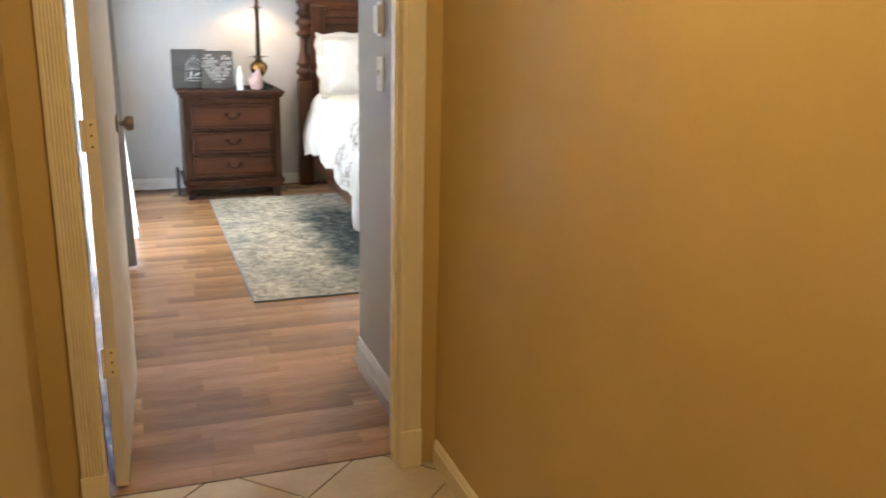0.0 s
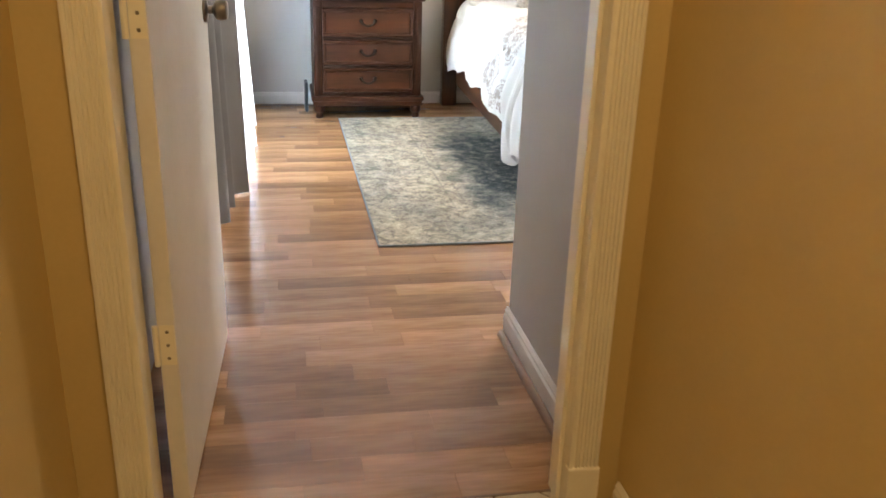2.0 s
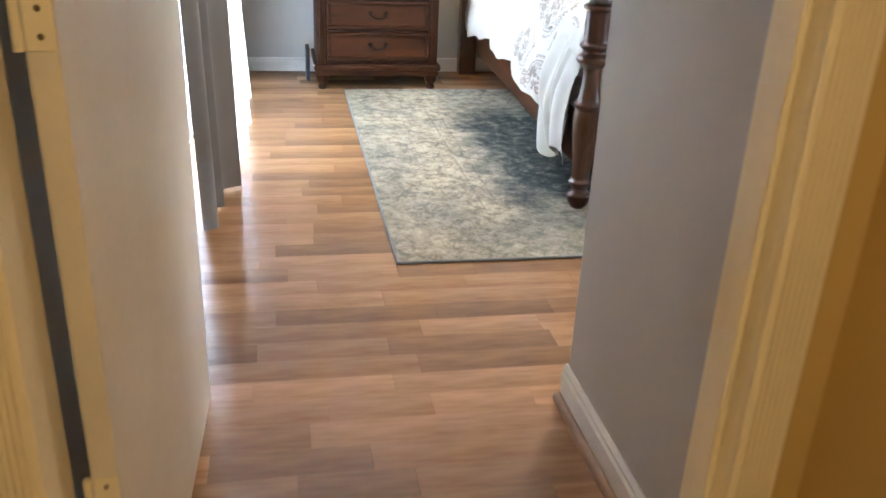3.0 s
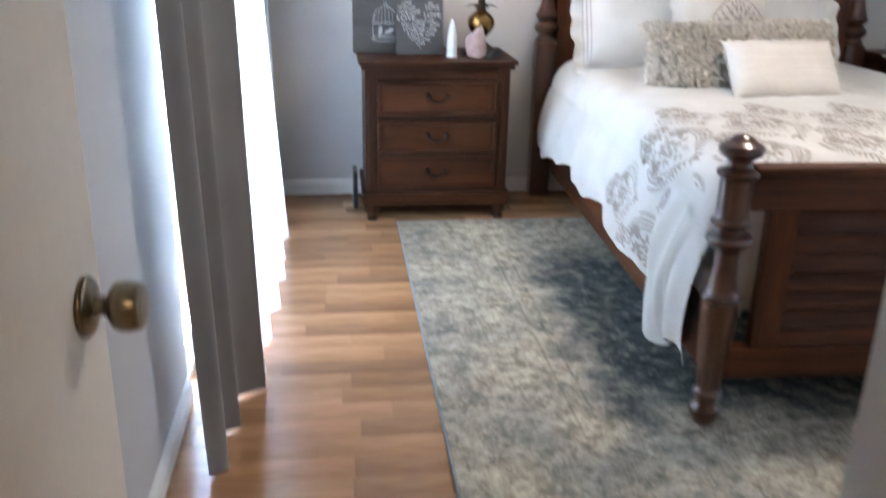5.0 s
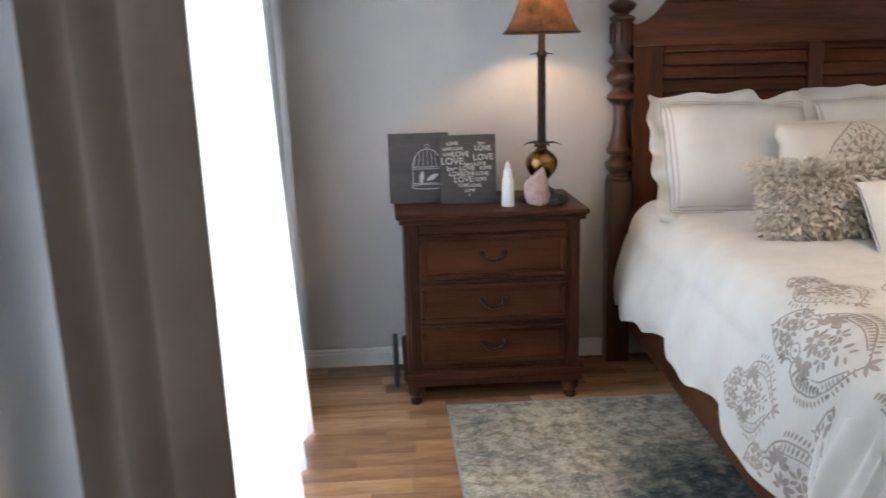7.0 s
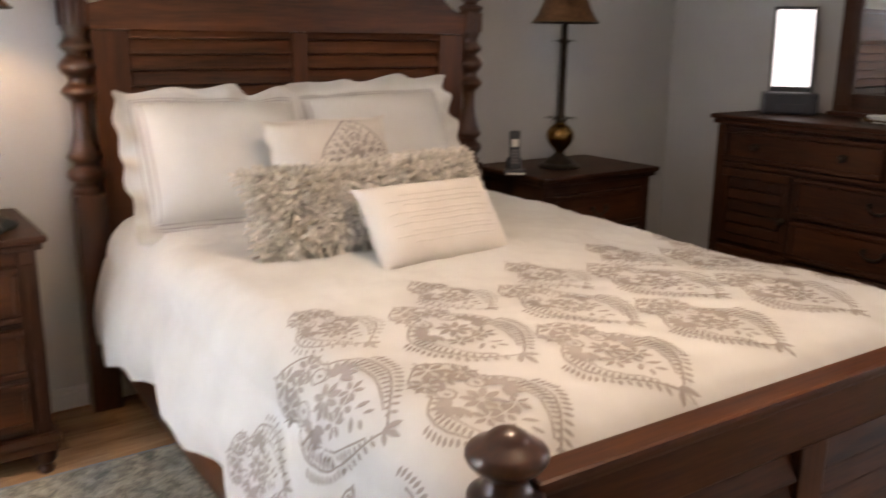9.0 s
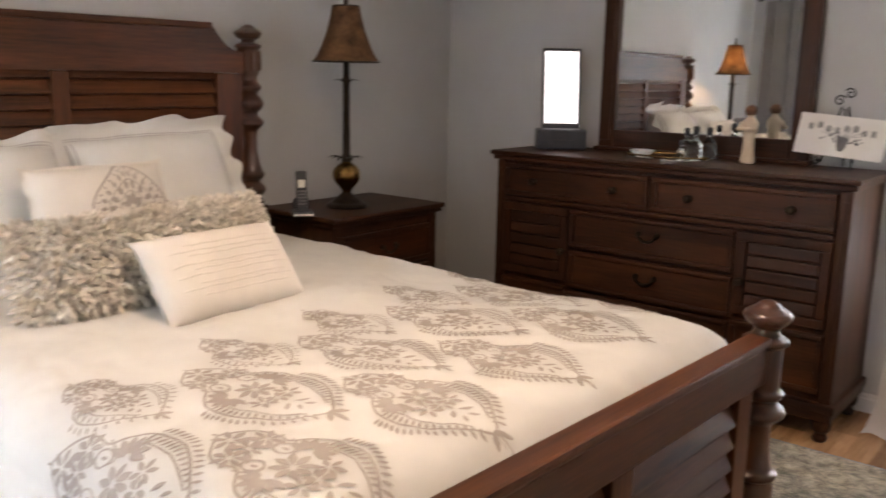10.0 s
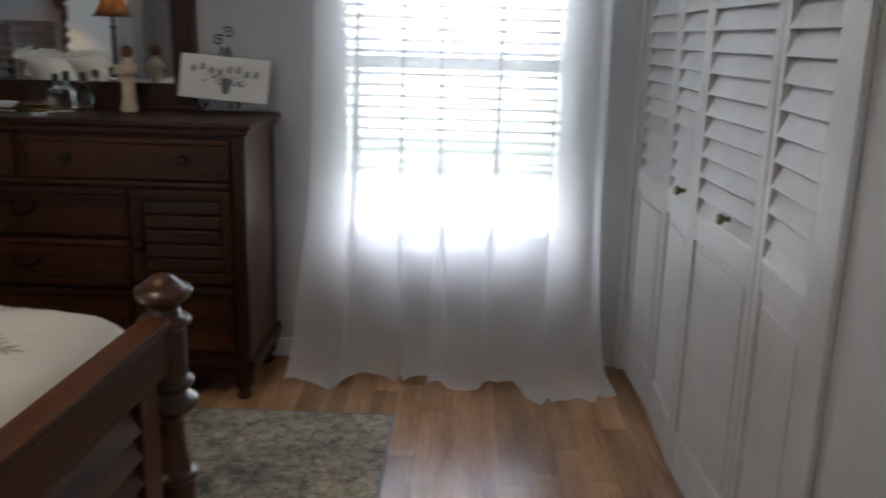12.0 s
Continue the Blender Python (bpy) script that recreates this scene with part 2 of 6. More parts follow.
def rug_material():
    """Distressed rug: a pale worn field and border over a slate-teal ground."""
    m = bpy.data.materials.new("distressed_rug_pile")
    t, n, l, b = nodes_of(m)
    tc = n.new("ShaderNodeTexCoord")
    sep = n.new("ShaderNodeSeparateXYZ")
    l.new(tc.outputs["Object"], sep.inputs[0])

    def noise_at(scale, detail=6, rough=0.65, dist=0.0):
        x = n.new("ShaderNodeTexNoise")
        x.inputs["Scale"].default_value, x.inputs["Detail"].default_value = scale, detail
        x.inputs["Roughness"].default_value, x.inputs["Distortion"].default_value = rough, dist
        l.new(tc.outputs["Object"], x.inputs["Vector"])
        return x.outputs["Fac"]

    def ma(op, a, c, d=None):
        x = n.new("ShaderNodeMath")
        x.operation = op
        for i, v in enumerate((a, c, d)):
            if v is None:
                continue
            if isinstance(v, (int, float)):
                x.inputs[i].default_value = v
            else:
                l.new(v, x.inputs[i])
        return x.outputs[0]

    def ramp(fac, *stops):
        r = n.new("ShaderNodeValToRGB")
        r.color_ramp.elements[0].position, r.color_ramp.elements[0].color = stops[0][0], (*stops[0][1], 1)
        r.color_ramp.elements[1].position, r.color_ramp.elements[1].color = stops[-1][0], (*stops[-1][1], 1)
        for p, c in stops[1:-1]:
            r.color_ramp.elements.new(p).color = (*c, 1)
        l.new(fac, r.inputs["Fac"])
        return r.outputs["Color"]

    # distance from the rug's rim, to tell border from field
    ax = ma("SUBTRACT", 1.7525, ma("ABSOLUTE", sep.outputs[0], 0))
    ay = ma("SUBTRACT", 1.22, ma("ABSOLUTE", sep.outputs[1], 0))
    rim = ma("MINIMUM", ax, ay)
    field = ma("MULTIPLY_ADD", rim, 2.0, ma("MULTIPLY_ADD", noise_at(4.5, 9, 0.75), 1.9, -1.63))
    pale = ramp(noise_at(19, 10, 0.80), (0.30, (0.095, 0.093, 0.085)), (0.43, (0.225, 0.210, 0.178)), (0.53, (0.375, 0.345, 0.288)), (0.66, (0.49, 0.45, 0.375)))
    slate = ramp(noise_at(17, 10, 0.80), (0.36, (0.020, 0.029, 0.033)), (0.50, (0.066, 0.080, 0.080)), (0.60, (0.19, 0.19, 0.165)), (0.70, (0.34, 0.315, 0.26)))
    worn = n.new("ShaderNodeMix")
    worn.data_type, worn.blend_type = "RGBA", "MULTIPLY"
    worn.inputs["Factor"].default_value = 1.0
    l.new(pale, worn.inputs["A"])
    l.new(ramp(noise_at(3.2, 5, 0.7), (0.36, (0.72, 0.76, 0.80)), (0.60, (1.18, 1.15, 1.08))), worn.inputs["B"])
    pale = worn.outputs["Result"]
    mix = n.new("ShaderNodeMix")
    mix.data_type = "RGBA"
    cl = ramp(field, (0.20, (0, 0, 0)), (0.62, (1, 1, 1)))
    l.new(cl, mix.inputs["Factor"])
    l.new(pale, mix.inputs["A"])
    l.new(slate, mix.inputs["B"])
    # scrolling figure worn into the pile
    vor = n.new("ShaderNodeTexVoronoi")
    vor.feature, vor.inputs["Scale"].default_value = "DISTANCE_TO_EDGE", 7.5
    warp = n.new("ShaderNodeTexNoise")
    warp.inputs["Scale"].default_value = 5
    vm = n.new("ShaderNodeVectorMath")
    vm.operation = "MULTIPLY_ADD"
    vm.inputs[1].default_value = (0.22, 0.22, 0)
    l.new(tc.outputs["Object"], warp.inputs["Vector"])
    l.new(warp.outputs["Color"], vm.inputs[0])
    l.new(tc.outputs["Object"], vm.inputs[2])
    l.new(vm.outputs[0], vor.inputs["Vector"])
    lines = ma("MULTIPLY", ma("LESS_THAN", vor.outputs["Distance"], 0.035), ma("GREATER_THAN", noise_at(9, 6), 0.47))
    edge = ma("LESS_THAN", ma("ABSOLUTE", ma("SUBTRACT", ma("ABSOLUTE", ma("SUBTRACT", rim, 0.44), 0), 0.03), 0), 0.0055)
    lines = ma("MAXIMUM", lines, ma("MULTIPLY", edge, ma("GREATER_THAN", noise_at(6, 6), 0.45)))
    mix2 = n.new("ShaderNodeMix")
    mix2.data_type = "RGBA"
    l.new(ma("MULTIPLY", lines, 0.34), mix2.inputs["Factor"])
    l.new(mix.outputs["Result"], mix2.inputs["A"])
    mix2.inputs["B"].default_value = (0.06, 0.075, 0.08, 1)
    # short dark and light dashes of the worn weave
    dash = n.new("ShaderNodeMapping")
    dash.inputs["Scale"].default_value = (70, 190, 1)
    l.new(tc.outputs["Object"], dash.inputs["Vector"])
    weave = n.new("ShaderNodeTexNoise")
    weave.inputs["Scale"].default_value, weave.inputs["Detail"].default_value = 1.0, 3
    l.new(dash.outputs["Vector"], weave.inputs["Vector"])
    mix3 = n.new("ShaderNodeMix")
    mix3.data_type, mix3.blend_type = "RGBA", "MULTIPLY"
    mix3.inputs["Factor"].default_value = 1.0
    l.new(mix2.outputs["Result"], mix3.inputs["A"])
    l.new(ramp(weave.outputs["Fac"], (0.34, (0.66, 0.67, 0.68)), (0.60, (1.12, 1.10, 1.06))), mix3.inputs["B"])
    l.new(mix3.outputs["Result"], b.inputs["Base Color"])
    b.inputs["Roughness"].default_value, b.inputs["Specular IOR Level"].default_value = 0.95, 0.15
    bp = n.new("ShaderNodeBump")
    bp.inputs["Strength"].default_value, bp.inputs["Distance"].default_value = 0.5, 0.004
    l.new(noise_at(260, 3), bp.inputs["Height"])
    l.new(bp.outputs["Normal"], b.inputs["Normal"])
    return m


RUG = rug_material()
RUG_EDGE = surface("rug_binding", (0.16, 0.19, 0.21), (0.24, 0.27, 0.29), 0.9, 40, 300, 0.4)

# ---- building helpers ----
def thing(name, label, category, group="", m=None):
    ob = tagged(new(name), label, category, group)
    if m is not None:
        ob.matrix_world = m
    return ob


def link(name, bm, material, smooth=False):
    me = bpy.data.meshes.new(name)
    if smooth:
        for f in bm.faces:
            f.smooth = True
    bm.to_mesh(me)
    bm.free()
    me.materials.append(material)
    return new(name, me)


def part(name, bm, material, parent, label="", smooth=False):
    ob = link(name, bm, material, smooth)
    ob.parent = parent
    return tagged(ob, label)


def structure(name, bm, material, label="", category="wall"):
    return tagged(link(name, bm, material), label, category, kind="structure")


def block(bm, x0, x1, y0, y1, z0, z1, bev=0.0, m=None):
    """Adds a box between two corners, its edges eased by bev."""
    b = bmesh.new()
    bmesh.ops.create_cube(b, size=1)
    c = Matrix.Translation(((x0 + x1) / 2, (y0 + y1) / 2, (z0 + z1) / 2)) @ Matrix.Diagonal((abs(x1 - x0), abs(y1 - y0), abs(z1 - z0), 1))
    bmesh.ops.transform(b, matrix=c, verts=b.verts)
    if bev:
        bmesh.ops.bevel(b, geom=b.edges[:], offset=min(bev, 0.45 * min(abs(x1 - x0), abs(y1 - y0), abs(z1 - z0))), segments=2, affect="EDGES", profile=0.6)
    if m is not None:
        bmesh.ops.transform(b, matrix=m, verts=b.verts)
    me = bpy.data.meshes.new("tmp")
    b.to_mesh(me)
    b.free()
    bm.from_mesh(me)
    bpy.data.meshes.remove(me)
    return bm


def boxed(*args, bev=0.0, m=None):
    return block(bmesh.new(), *args, bev=bev, m=m)


def lathe(profile, seg=20, m=None, bm=None):
    """A turned shape from (height, radius) pairs, low to high."""
    bm = bm or bmesh.new()
    rings = []
    for z, r in profile:
        ring = []
        for i in range(seg):
            a = 2 * math.pi * i / seg
            p = Vector((r * math.cos(a), r * math.sin(a), z))
            ring.append(bm.verts.new(m @ p if m is not None else p))
        rings.append(ring)
    for a, b in zip(rings, rings[1:]):
        for i in range(seg):
            bm.faces.new((a[i], a[(i + 1) % seg], b[(i + 1) % seg], b[i]))
    bm.faces.new(rings[0][::-1])
    bm.faces.new(rings[-1])
    return bm


def smooth_profile(points, step=4):
    """Rounds a coarse turning profile with a Catmull-Rom curve."""
    out = []
    for i in range(len(points) - 1):
        p0, p1, p2, p3 = points[max(i - 1, 0)], points[i], points[i + 1], points[min(i + 2, len(points) - 1)]
        for k in range(step):
            t = k / step
            r = 0.5 * (2 * p1[1] + (p2[1] - p0[1]) * t + (2 * p0[1] - 5 * p1[1] + 4 * p2[1] - p3[1]) * t * t + (3 * p1[1] - p0[1] - 3 * p2[1] + p3[1]) * t ** 3)
            out.append((p1[0] + (p2[0] - p1[0]) * t, max(r, 0.002)))
    return out + [points[-1]]


def tube(points, radius, seg=8, bm=None, taper=None):
    """A round bar along points."""
    bm = bm or bmesh.new()
    pts = [Vector(p) for p in points]
    rings = []
    for i, p in enumerate(pts):
        d = (pts[min(i + 1, len(pts) - 1)] - pts[max(i - 1, 0)]).normalized()
        side = d.cross(Vector((0.31, 0.53, 0.79))).normalized()
        up = d.cross(side)
        r = radius if taper is None else radius * taper(i / (len(pts) - 1))
        rings.append([bm.verts.new(p + r * (math.cos(2 * math.pi * k / seg) * side + math.sin(2 * math.pi * k / seg) * up)) for k in range(seg)])
    for a, b in zip(rings, rings[1:]):
        for k in range(seg):
            bm.faces.new((a[k], a[(k + 1) % seg], b[(k + 1) % seg], b[k]))
    bm.faces.new(rings[0][::-1])
    bm.faces.new(rings[-1])
    return bm


def extrude_outline(outline, y0, y1, bm=None):
    """A board whose outline lies in the x-z plane, from y0 to y1."""
    bm = bm or bmesh.new()
    a = [bm.verts.new((x, y0, z)) for x, z in outline]
    b = [bm.verts.new((x, y1, z)) for x, z in outline]
    bm.faces.new(a[::-1])
    bm.faces.new(b)
    for i in range(len(a)):
        j = (i + 1) % len(a)
        bm.faces.new((a[i], a[j], b[j], b[i]))
    bmesh.ops.recalc_face_normals(bm, faces=bm.faces[:])
    return bm


def grid_mesh(nu, nv, fn, thick=0.0):
    """A sheet of nu by nv cells through fn(u, v), u and v from 0 to 1."""
    bm = bmesh.new()
    vs = [[bm.verts.new(fn(i / nu, j / nv)) for j in range(nv + 1)] for i in range(nu + 1)]
    for i in range(nu):
        for j in range(nv):
            bm.faces.new((vs[i][j], vs[i + 1][j], vs[i + 1][j + 1], vs[i][j + 1]))
    if thick:
        bmesh.ops.recalc_face_normals(bm, faces=bm.faces[:])
        bmesh.ops.solidify(bm, geom=bm.faces[:], thickness=thick)
    return bm


# ---- the shell of the place ----
XW, XE, YN, YC, YK = 0.83, 5.70, 8.265, 4.335, 4.44
XS, HALL_W, HALL_E, YD0, YD1 = 1.922, 0.805, 1.945, 3.555, 3.655
TOP = 2.44

bm = boxed(XW - 0.12, XW, YD1, 6.03, 0, TOP)
block(bm, XW - 0.12, XW, 6.03, 7.78, 2.08, TOP)
block(bm, XW - 0.12, XW - 0.02, 6.03, 7.78, 0, 0.02)
block(bm, XW - 0.12, XW, 7.78, YN + 0.12, 0, TOP)
structure("wall_west", bm, PAINT_ROOM, "blue-grey painted wall with the patio door")
structure("wall_north", boxed(XW, XE, YN, YN + 0.12, 0, TOP), PAINT_ROOM, "blue-grey painted wall behind the bed")
bm = boxed(XE, XE + 0.12, 3.6, 4.61, 0, TOP)
block(bm, XE, XE + 0.12, 4.61, 5.60, 0, 0.52)
block(bm, XE, XE + 0.12, 4.61, 5.60, 2.06, TOP)
block(bm, XE, XE + 0.12, 5.60, YN + 0.12, 0, TOP)
structure("wall_east", bm, PAINT_ROOM, "blue-grey painted wall with a window")
bm = boxed(XS, XS + 0.11, YD1, YK, 0, TOP)
structure("wall_entry", bm, PAINT_ROOM, "blue-grey painted wall beside the entry")
structure("wall_jog", boxed(XS + 0.11, 3.405, YK - 0.11, YK, 0, TOP), PAINT_ROOM, "blue-grey painted wall facing the bed")
structure("wall_closet_side", boxed(3.295, 3.405, 3.6, YK - 0.11, 0, TOP), PAINT_ROOM, "blue-grey painted side wall of the closet")
bm = boxed(3.405, XE, YC - 0.10, YC, 2.06, TOP)
block(bm, 3.405, 3.74, YC - 0.10, YC, 0, 2.06)
structure("wall_closet", bm, PAINT_ROOM, "blue-grey painted wall above the closet")
structure("closet_back", boxed(3.405, XE, 3.6, 3.66, 0, TOP), PAINT_WHITE, "white back wall of the closet")
bm = boxed(0.68, 0.925, YD0, YD1, 0, TOP)
block(bm, 1.842, 2.06, YD0, YD1, 0, TOP)
block(bm, 0.925, 1.842, YD0, YD1, 2.06, TOP)
structure("wall_south", bm, PAINT_HALL, "ochre painted wall round the bedroom door")
structure("wall_hall_west", boxed(HALL_W - 0.12, HALL_W, -0.6, YD0, 0, TOP), PAINT_HALL, "ochre painted hall wall")
structure("wall_hall_east", boxed(HALL_E, HALL_E + 0.12, -0.6, YD0, 0, TOP), PAINT_HALL, "ochre painted hall wall")
structure("wall_hall_end", boxed(HALL_W, HALL_E, -0.7, -0.6, 0, TOP), PAINT_HALL, "ochre painted end wall of the hall")
structure("ceiling", boxed(0.5, 6.0, -0.8, 8.6, TOP, TOP + 0.1), CEILING, "white ceiling", "ceiling")


def base_run(name, length, m, material, height=0.085, shoe=None):
    """A moulded skirting along +x, proud along -y, with an optional shoe strip."""
    prof = [(0, 0), (-0.012, 0), (-0.013, height * 0.72), (-0.009, height * 0.80), (-0.010, height * 0.9), (-0.004, height), (0, height)]
    bm = bmesh.new()
    a = [bm.verts.new(m @ Vector((0, y, z))) for y, z in prof]
    b = [bm.verts.new(m @ Vector((length, y, z))) for y, z in prof]
    bm.faces.new(a)
    bm.faces.new(b[::-1])
    for i in range(len(a)):
        j = (i + 1) % len(a)
        bm.faces.new((a[i], b[i], b[j], a[j]))
    bmesh.ops.recalc_face_normals(bm, faces=bm.faces[:])
    ob = tagged(link(name, bm, material), "painted moulded baseboard along the wall", "baseboard", kind="structure")
    if shoe is not None:
        bm = bmesh.new()
        pr = [(-0.0135, 0.0)] + [(-0.0135 - 0.018 * math.cos(t), 0.02 * math.sin(t)) for t in [k * math.pi / 8 for k in range(5)]]
        a = [bm.verts.new(m @ Vector((0, y, z))) for y, z in pr]
        b = [bm.verts.new(m @ Vector((length, y, z))) for y, z in pr]
        bm.faces.new(a)
        bm.faces.new(b[::-1])
        for i in range(len(a)):
            j = (i + 1) % len(a)
            bm.faces.new((a[i], b[i], b[j], a[j]))
        bmesh.ops.recalc_face_normals(bm, faces=bm.faces[:])
        part("shoe_moulding", bm, shoe, ob, "wood-toned shoe moulding")
    return ob


SHOE = surface("wood_shoe", (0.20, 0.11, 0.055), (0.32, 0.19, 0.10), 0.4, 10, 80, 0.05, stretch=(1, 0.1, 1))
base_run("baseboard", XE - XW, pose(XW, YN, 0), PAINT_WHITE)
base_run("baseboard", 6.02 - 4.62, pose(XW, 4.62, 0, 0, 0, 90), PAINT_WHITE)
base_run("baseboard", YK + 0.013 - YD1 - 0.02, pose(XS, YK + 0.013, 0, 0, 0, -90), PAINT_WHITE, 0.10, SHOE)
base_run("baseboard", 3.405 - XS, pose(3.405, YK, 0, 0, 0, 180), PAINT_WHITE, 0.10, SHOE)
base_run("baseboard", YN - 5.6, pose(XE, YN, 0, 0, 0, -90), PAINT_WHITE)
base_run("baseboard", YD0 + 0.6 - 0.02, pose(HALL_E, YD0 - 0.02, 0, 0, 0, -90), PAINT_TRIM)
base_run("baseboard", YD0 + 0.6 - 0.02, pose(HALL_W, -0.6, 0, 0, 0, 90), PAINT_TRIM)


def fluted_casing(name, x0, x1, y, z1):
    """A fluted upright casing on a plinth block; the flutes face -y."""
    n = 6
    w = x1 - x0
    outline = [(x0, 0.0), (x0, -0.018), (x0 + 0.006, -0.020)]
    for i in range(n):
        a, b = x0 + 0.008 + (w - 0.016) * i / n, x0 + 0.008 + (w - 0.016) * (i + 1) / n
        outline += [(a + (b - a) * 0.12, -0.020), (a + (b - a) * 0.32, -0.0145), (a + (b - a) * 0.68, -0.0145), (a + (b - a) * 0.88, -0.020)]
    outline += [(x1 - 0.006, -0.020), (x1, -0.018), (x1, 0.0)]
    bm = bmesh.new()
    a = [bm.verts.new((x, y + d, 0.13)) for x, d in outline]
    b = [bm.verts.new((x, y + d, z1)) for x, d in outline]
    bm.faces.new(a)
    bm.faces.new(b[::-1])
    for i in range(len(a)):
        j = (i + 1) % len(a)
        bm.faces.new((a[i], b[i], b[j], a[j]))
    bmesh.ops.recalc_face_normals(bm, faces=bm.faces[:])
    ob = tagged(link(name, bm, PAINT_TRIM), "cream fluted door casing on a plinth block", "door trim", kind="structure")
    part("plinth_block", boxed(x0 - 0.003, x1 + 0.003, y - 0.026, y - 0.001, 0.001, 0.13, bev=0.004), PAINT_TRIM, ob)
    return ob


fluted_casing("trim_1", 0.884, 0.951, YD0, 2.05)
fluted_casing("trim_2", 1.823, 1.890, YD0, 2.05)
structure("trim_3", boxed(0.872, 1.902, YD0 - 0.019, YD0 - 0.001, 2.052, 2.13, bev=0.004), PAINT_TRIM, "cream head casing over the door", "door trim")
structure("jamb_1", boxed(0.926, 0.948, YD0 - 0.004, YD1 + 0.004, 0, 2.04, bev=0.003), PAINT_TRIM, "cream door jamb", "door jamb")
bm = boxed(1.822, 1.841, YD0 - 0.004, YD1 + 0.004, 0, 2.04, bev=0.003)
block(bm, 1.811, 1.8215, YD0 + 0.02, YD0 + 0.055, 0.001, 2.038, bev=0.003)
structure("jamb_2", bm, PAINT_TRIM, "cream door jamb with its stop strip", "door jamb")
structure("jamb_3", boxed(0.949, 1.821, YD0 - 0.003, YD1 + 0.003, 2.041, 2.059), PAINT_TRIM, "cream door jamb head", "door jamb")
structure("trim_4", boxed(1.845, XS - 0.004, YD1 + 0.001, YD1 + 0.018, 0.001, 2.12, bev=0.004), PAINT_WHITE, "white door casing inside the bedroom", "door trim")

# ---- bedroom door ----
def bedroom_door():
    m = pose(0.966, 3.672, 0.012, 0, 0, 87.6)
    d = thing("door_1", "cream painted flush door standing open into the bedroom", "door", m=m)
    d["kind"] = "structure"
    part("leaf", boxed(0, 0.86, -0.036, 0, 0, 2.02, bev=0.003), PAINT_DOOR, d)
    for z in (0.36, 1.02, 1.72):
        bm = boxed(-0.0016, 0.0005, -0.034, -0.004, z, z + 0.09)
        tube([(-0.004, 0.004, z), (-0.004, 0.004, z + 0.09)], 0.006, 8, bm)
        h = part("hinge", bm, PAINT_TRIM, d, "painted-over butt hinge")
        for k in (0.015, 0.045, 0.075):
            part("screw", lathe([(0, 0.004), (0.0012, 0.003)], 8, Matrix.Translation((-0.0015, -0.019, z + k)) @ pose(0, 0, 0, 0, -90, 0)), BRASS, h)
    for side, y in ((-1, -0.036), (1, 0.0)):
        k = Matrix.Translation((0.80, y, 0.996)) @ pose(0, 0, 0, 90 if side < 0 else -90, 0, 0)
        rose = part("rose", lathe([(0, 0.033), (0.004, 0.034), (0.008, 0.030), (0.010, 0.016), (0.012, 0.012)], 24, k), BRASS, d, "aged brass rose", True)
        part("knob", lathe(smooth_profile([(0.010, 0.011), (0.024, 0.012), (0.028, 0.019), (0.034, 0.026), (0.046, 0.028), (0.060, 0.025), (0.063, 0.018), (0.064, 0.006)]), 24, k), BRASS, d, "aged brass door knob", True)
    part("latch_plate", boxed(0.860, 0.8615, -0.030, -0.006, 0.966, 1.026), BRASS, d, "brass latch plate")
    return d


bedroom_door()


def wall_plate(name, y, z0, z1, label, rocker):
    w = thing(name, label, "switch", m=pose(XS, y, 0))
    part("cover_plate", boxed(-0.007, 0, -0.036, 0.036, z0, z1, bev=0.003), SWITCH, w)
    zc = (z0 + z1) / 2
    if rocker:
        part("toggle", boxed(-0.018, -0.006, -0.006, 0.006, zc - 0.004, zc + 0.014, bev=0.002), SWITCH, w)
    else:
        part("dial_cover", boxed(-0.022, -0.006, -0.028, 0.028, z0 + 0.012, z1 - 0.012, bev=0.005), SWITCH, w)
    for s in (-1, 1):
        part("screw", lathe([(0, 0.0035), (0.001, 0.0025)], 8, Matrix.Translation((-0.007, 0, zc + s * 0.042)) @ pose(0, 0, 0, 0, -90, 0)), BRASS, w)


wall_plate("light_switch", 4.12, 1.145, 1.262, "ivory toggle light switch on the grey wall", True)
wall_plate("fan_control", 4.12, 1.33, 1.447, "ivory fan control box on the grey wall", False)

# ---- windows ----
def patio_door():
    w = tagged(new("window_1"), "white framed patio door behind the curtains", "window", kind="structure")
    for y0, y1 in ((6.031, 6.085), (6.875, 6.935), (7.725, 7.779)):
        part("window_frame", boxed(XW - 0.09, XW - 0.03, y0, y1, 0.021, 2.079, bev=0.004), PAINT_WHITE, w)
    for z0, z1 in ((0.021, 0.10), (2.02, 2.079)):
        part("window_rail", boxed(XW - 0.088, XW - 0.032, 6.086, 7.724, z0, z1, bev=0.004), PAINT_WHITE, w)
    for y0, y1 in ((6.086, 6.874), (6.936, 7.724)):
        p = part("pane", boxed(XW - 0.063, XW - 0.057, y0, y1, 0.101, 2.019), GLASS, w)
        p.visible_shadow = False


patio_door()


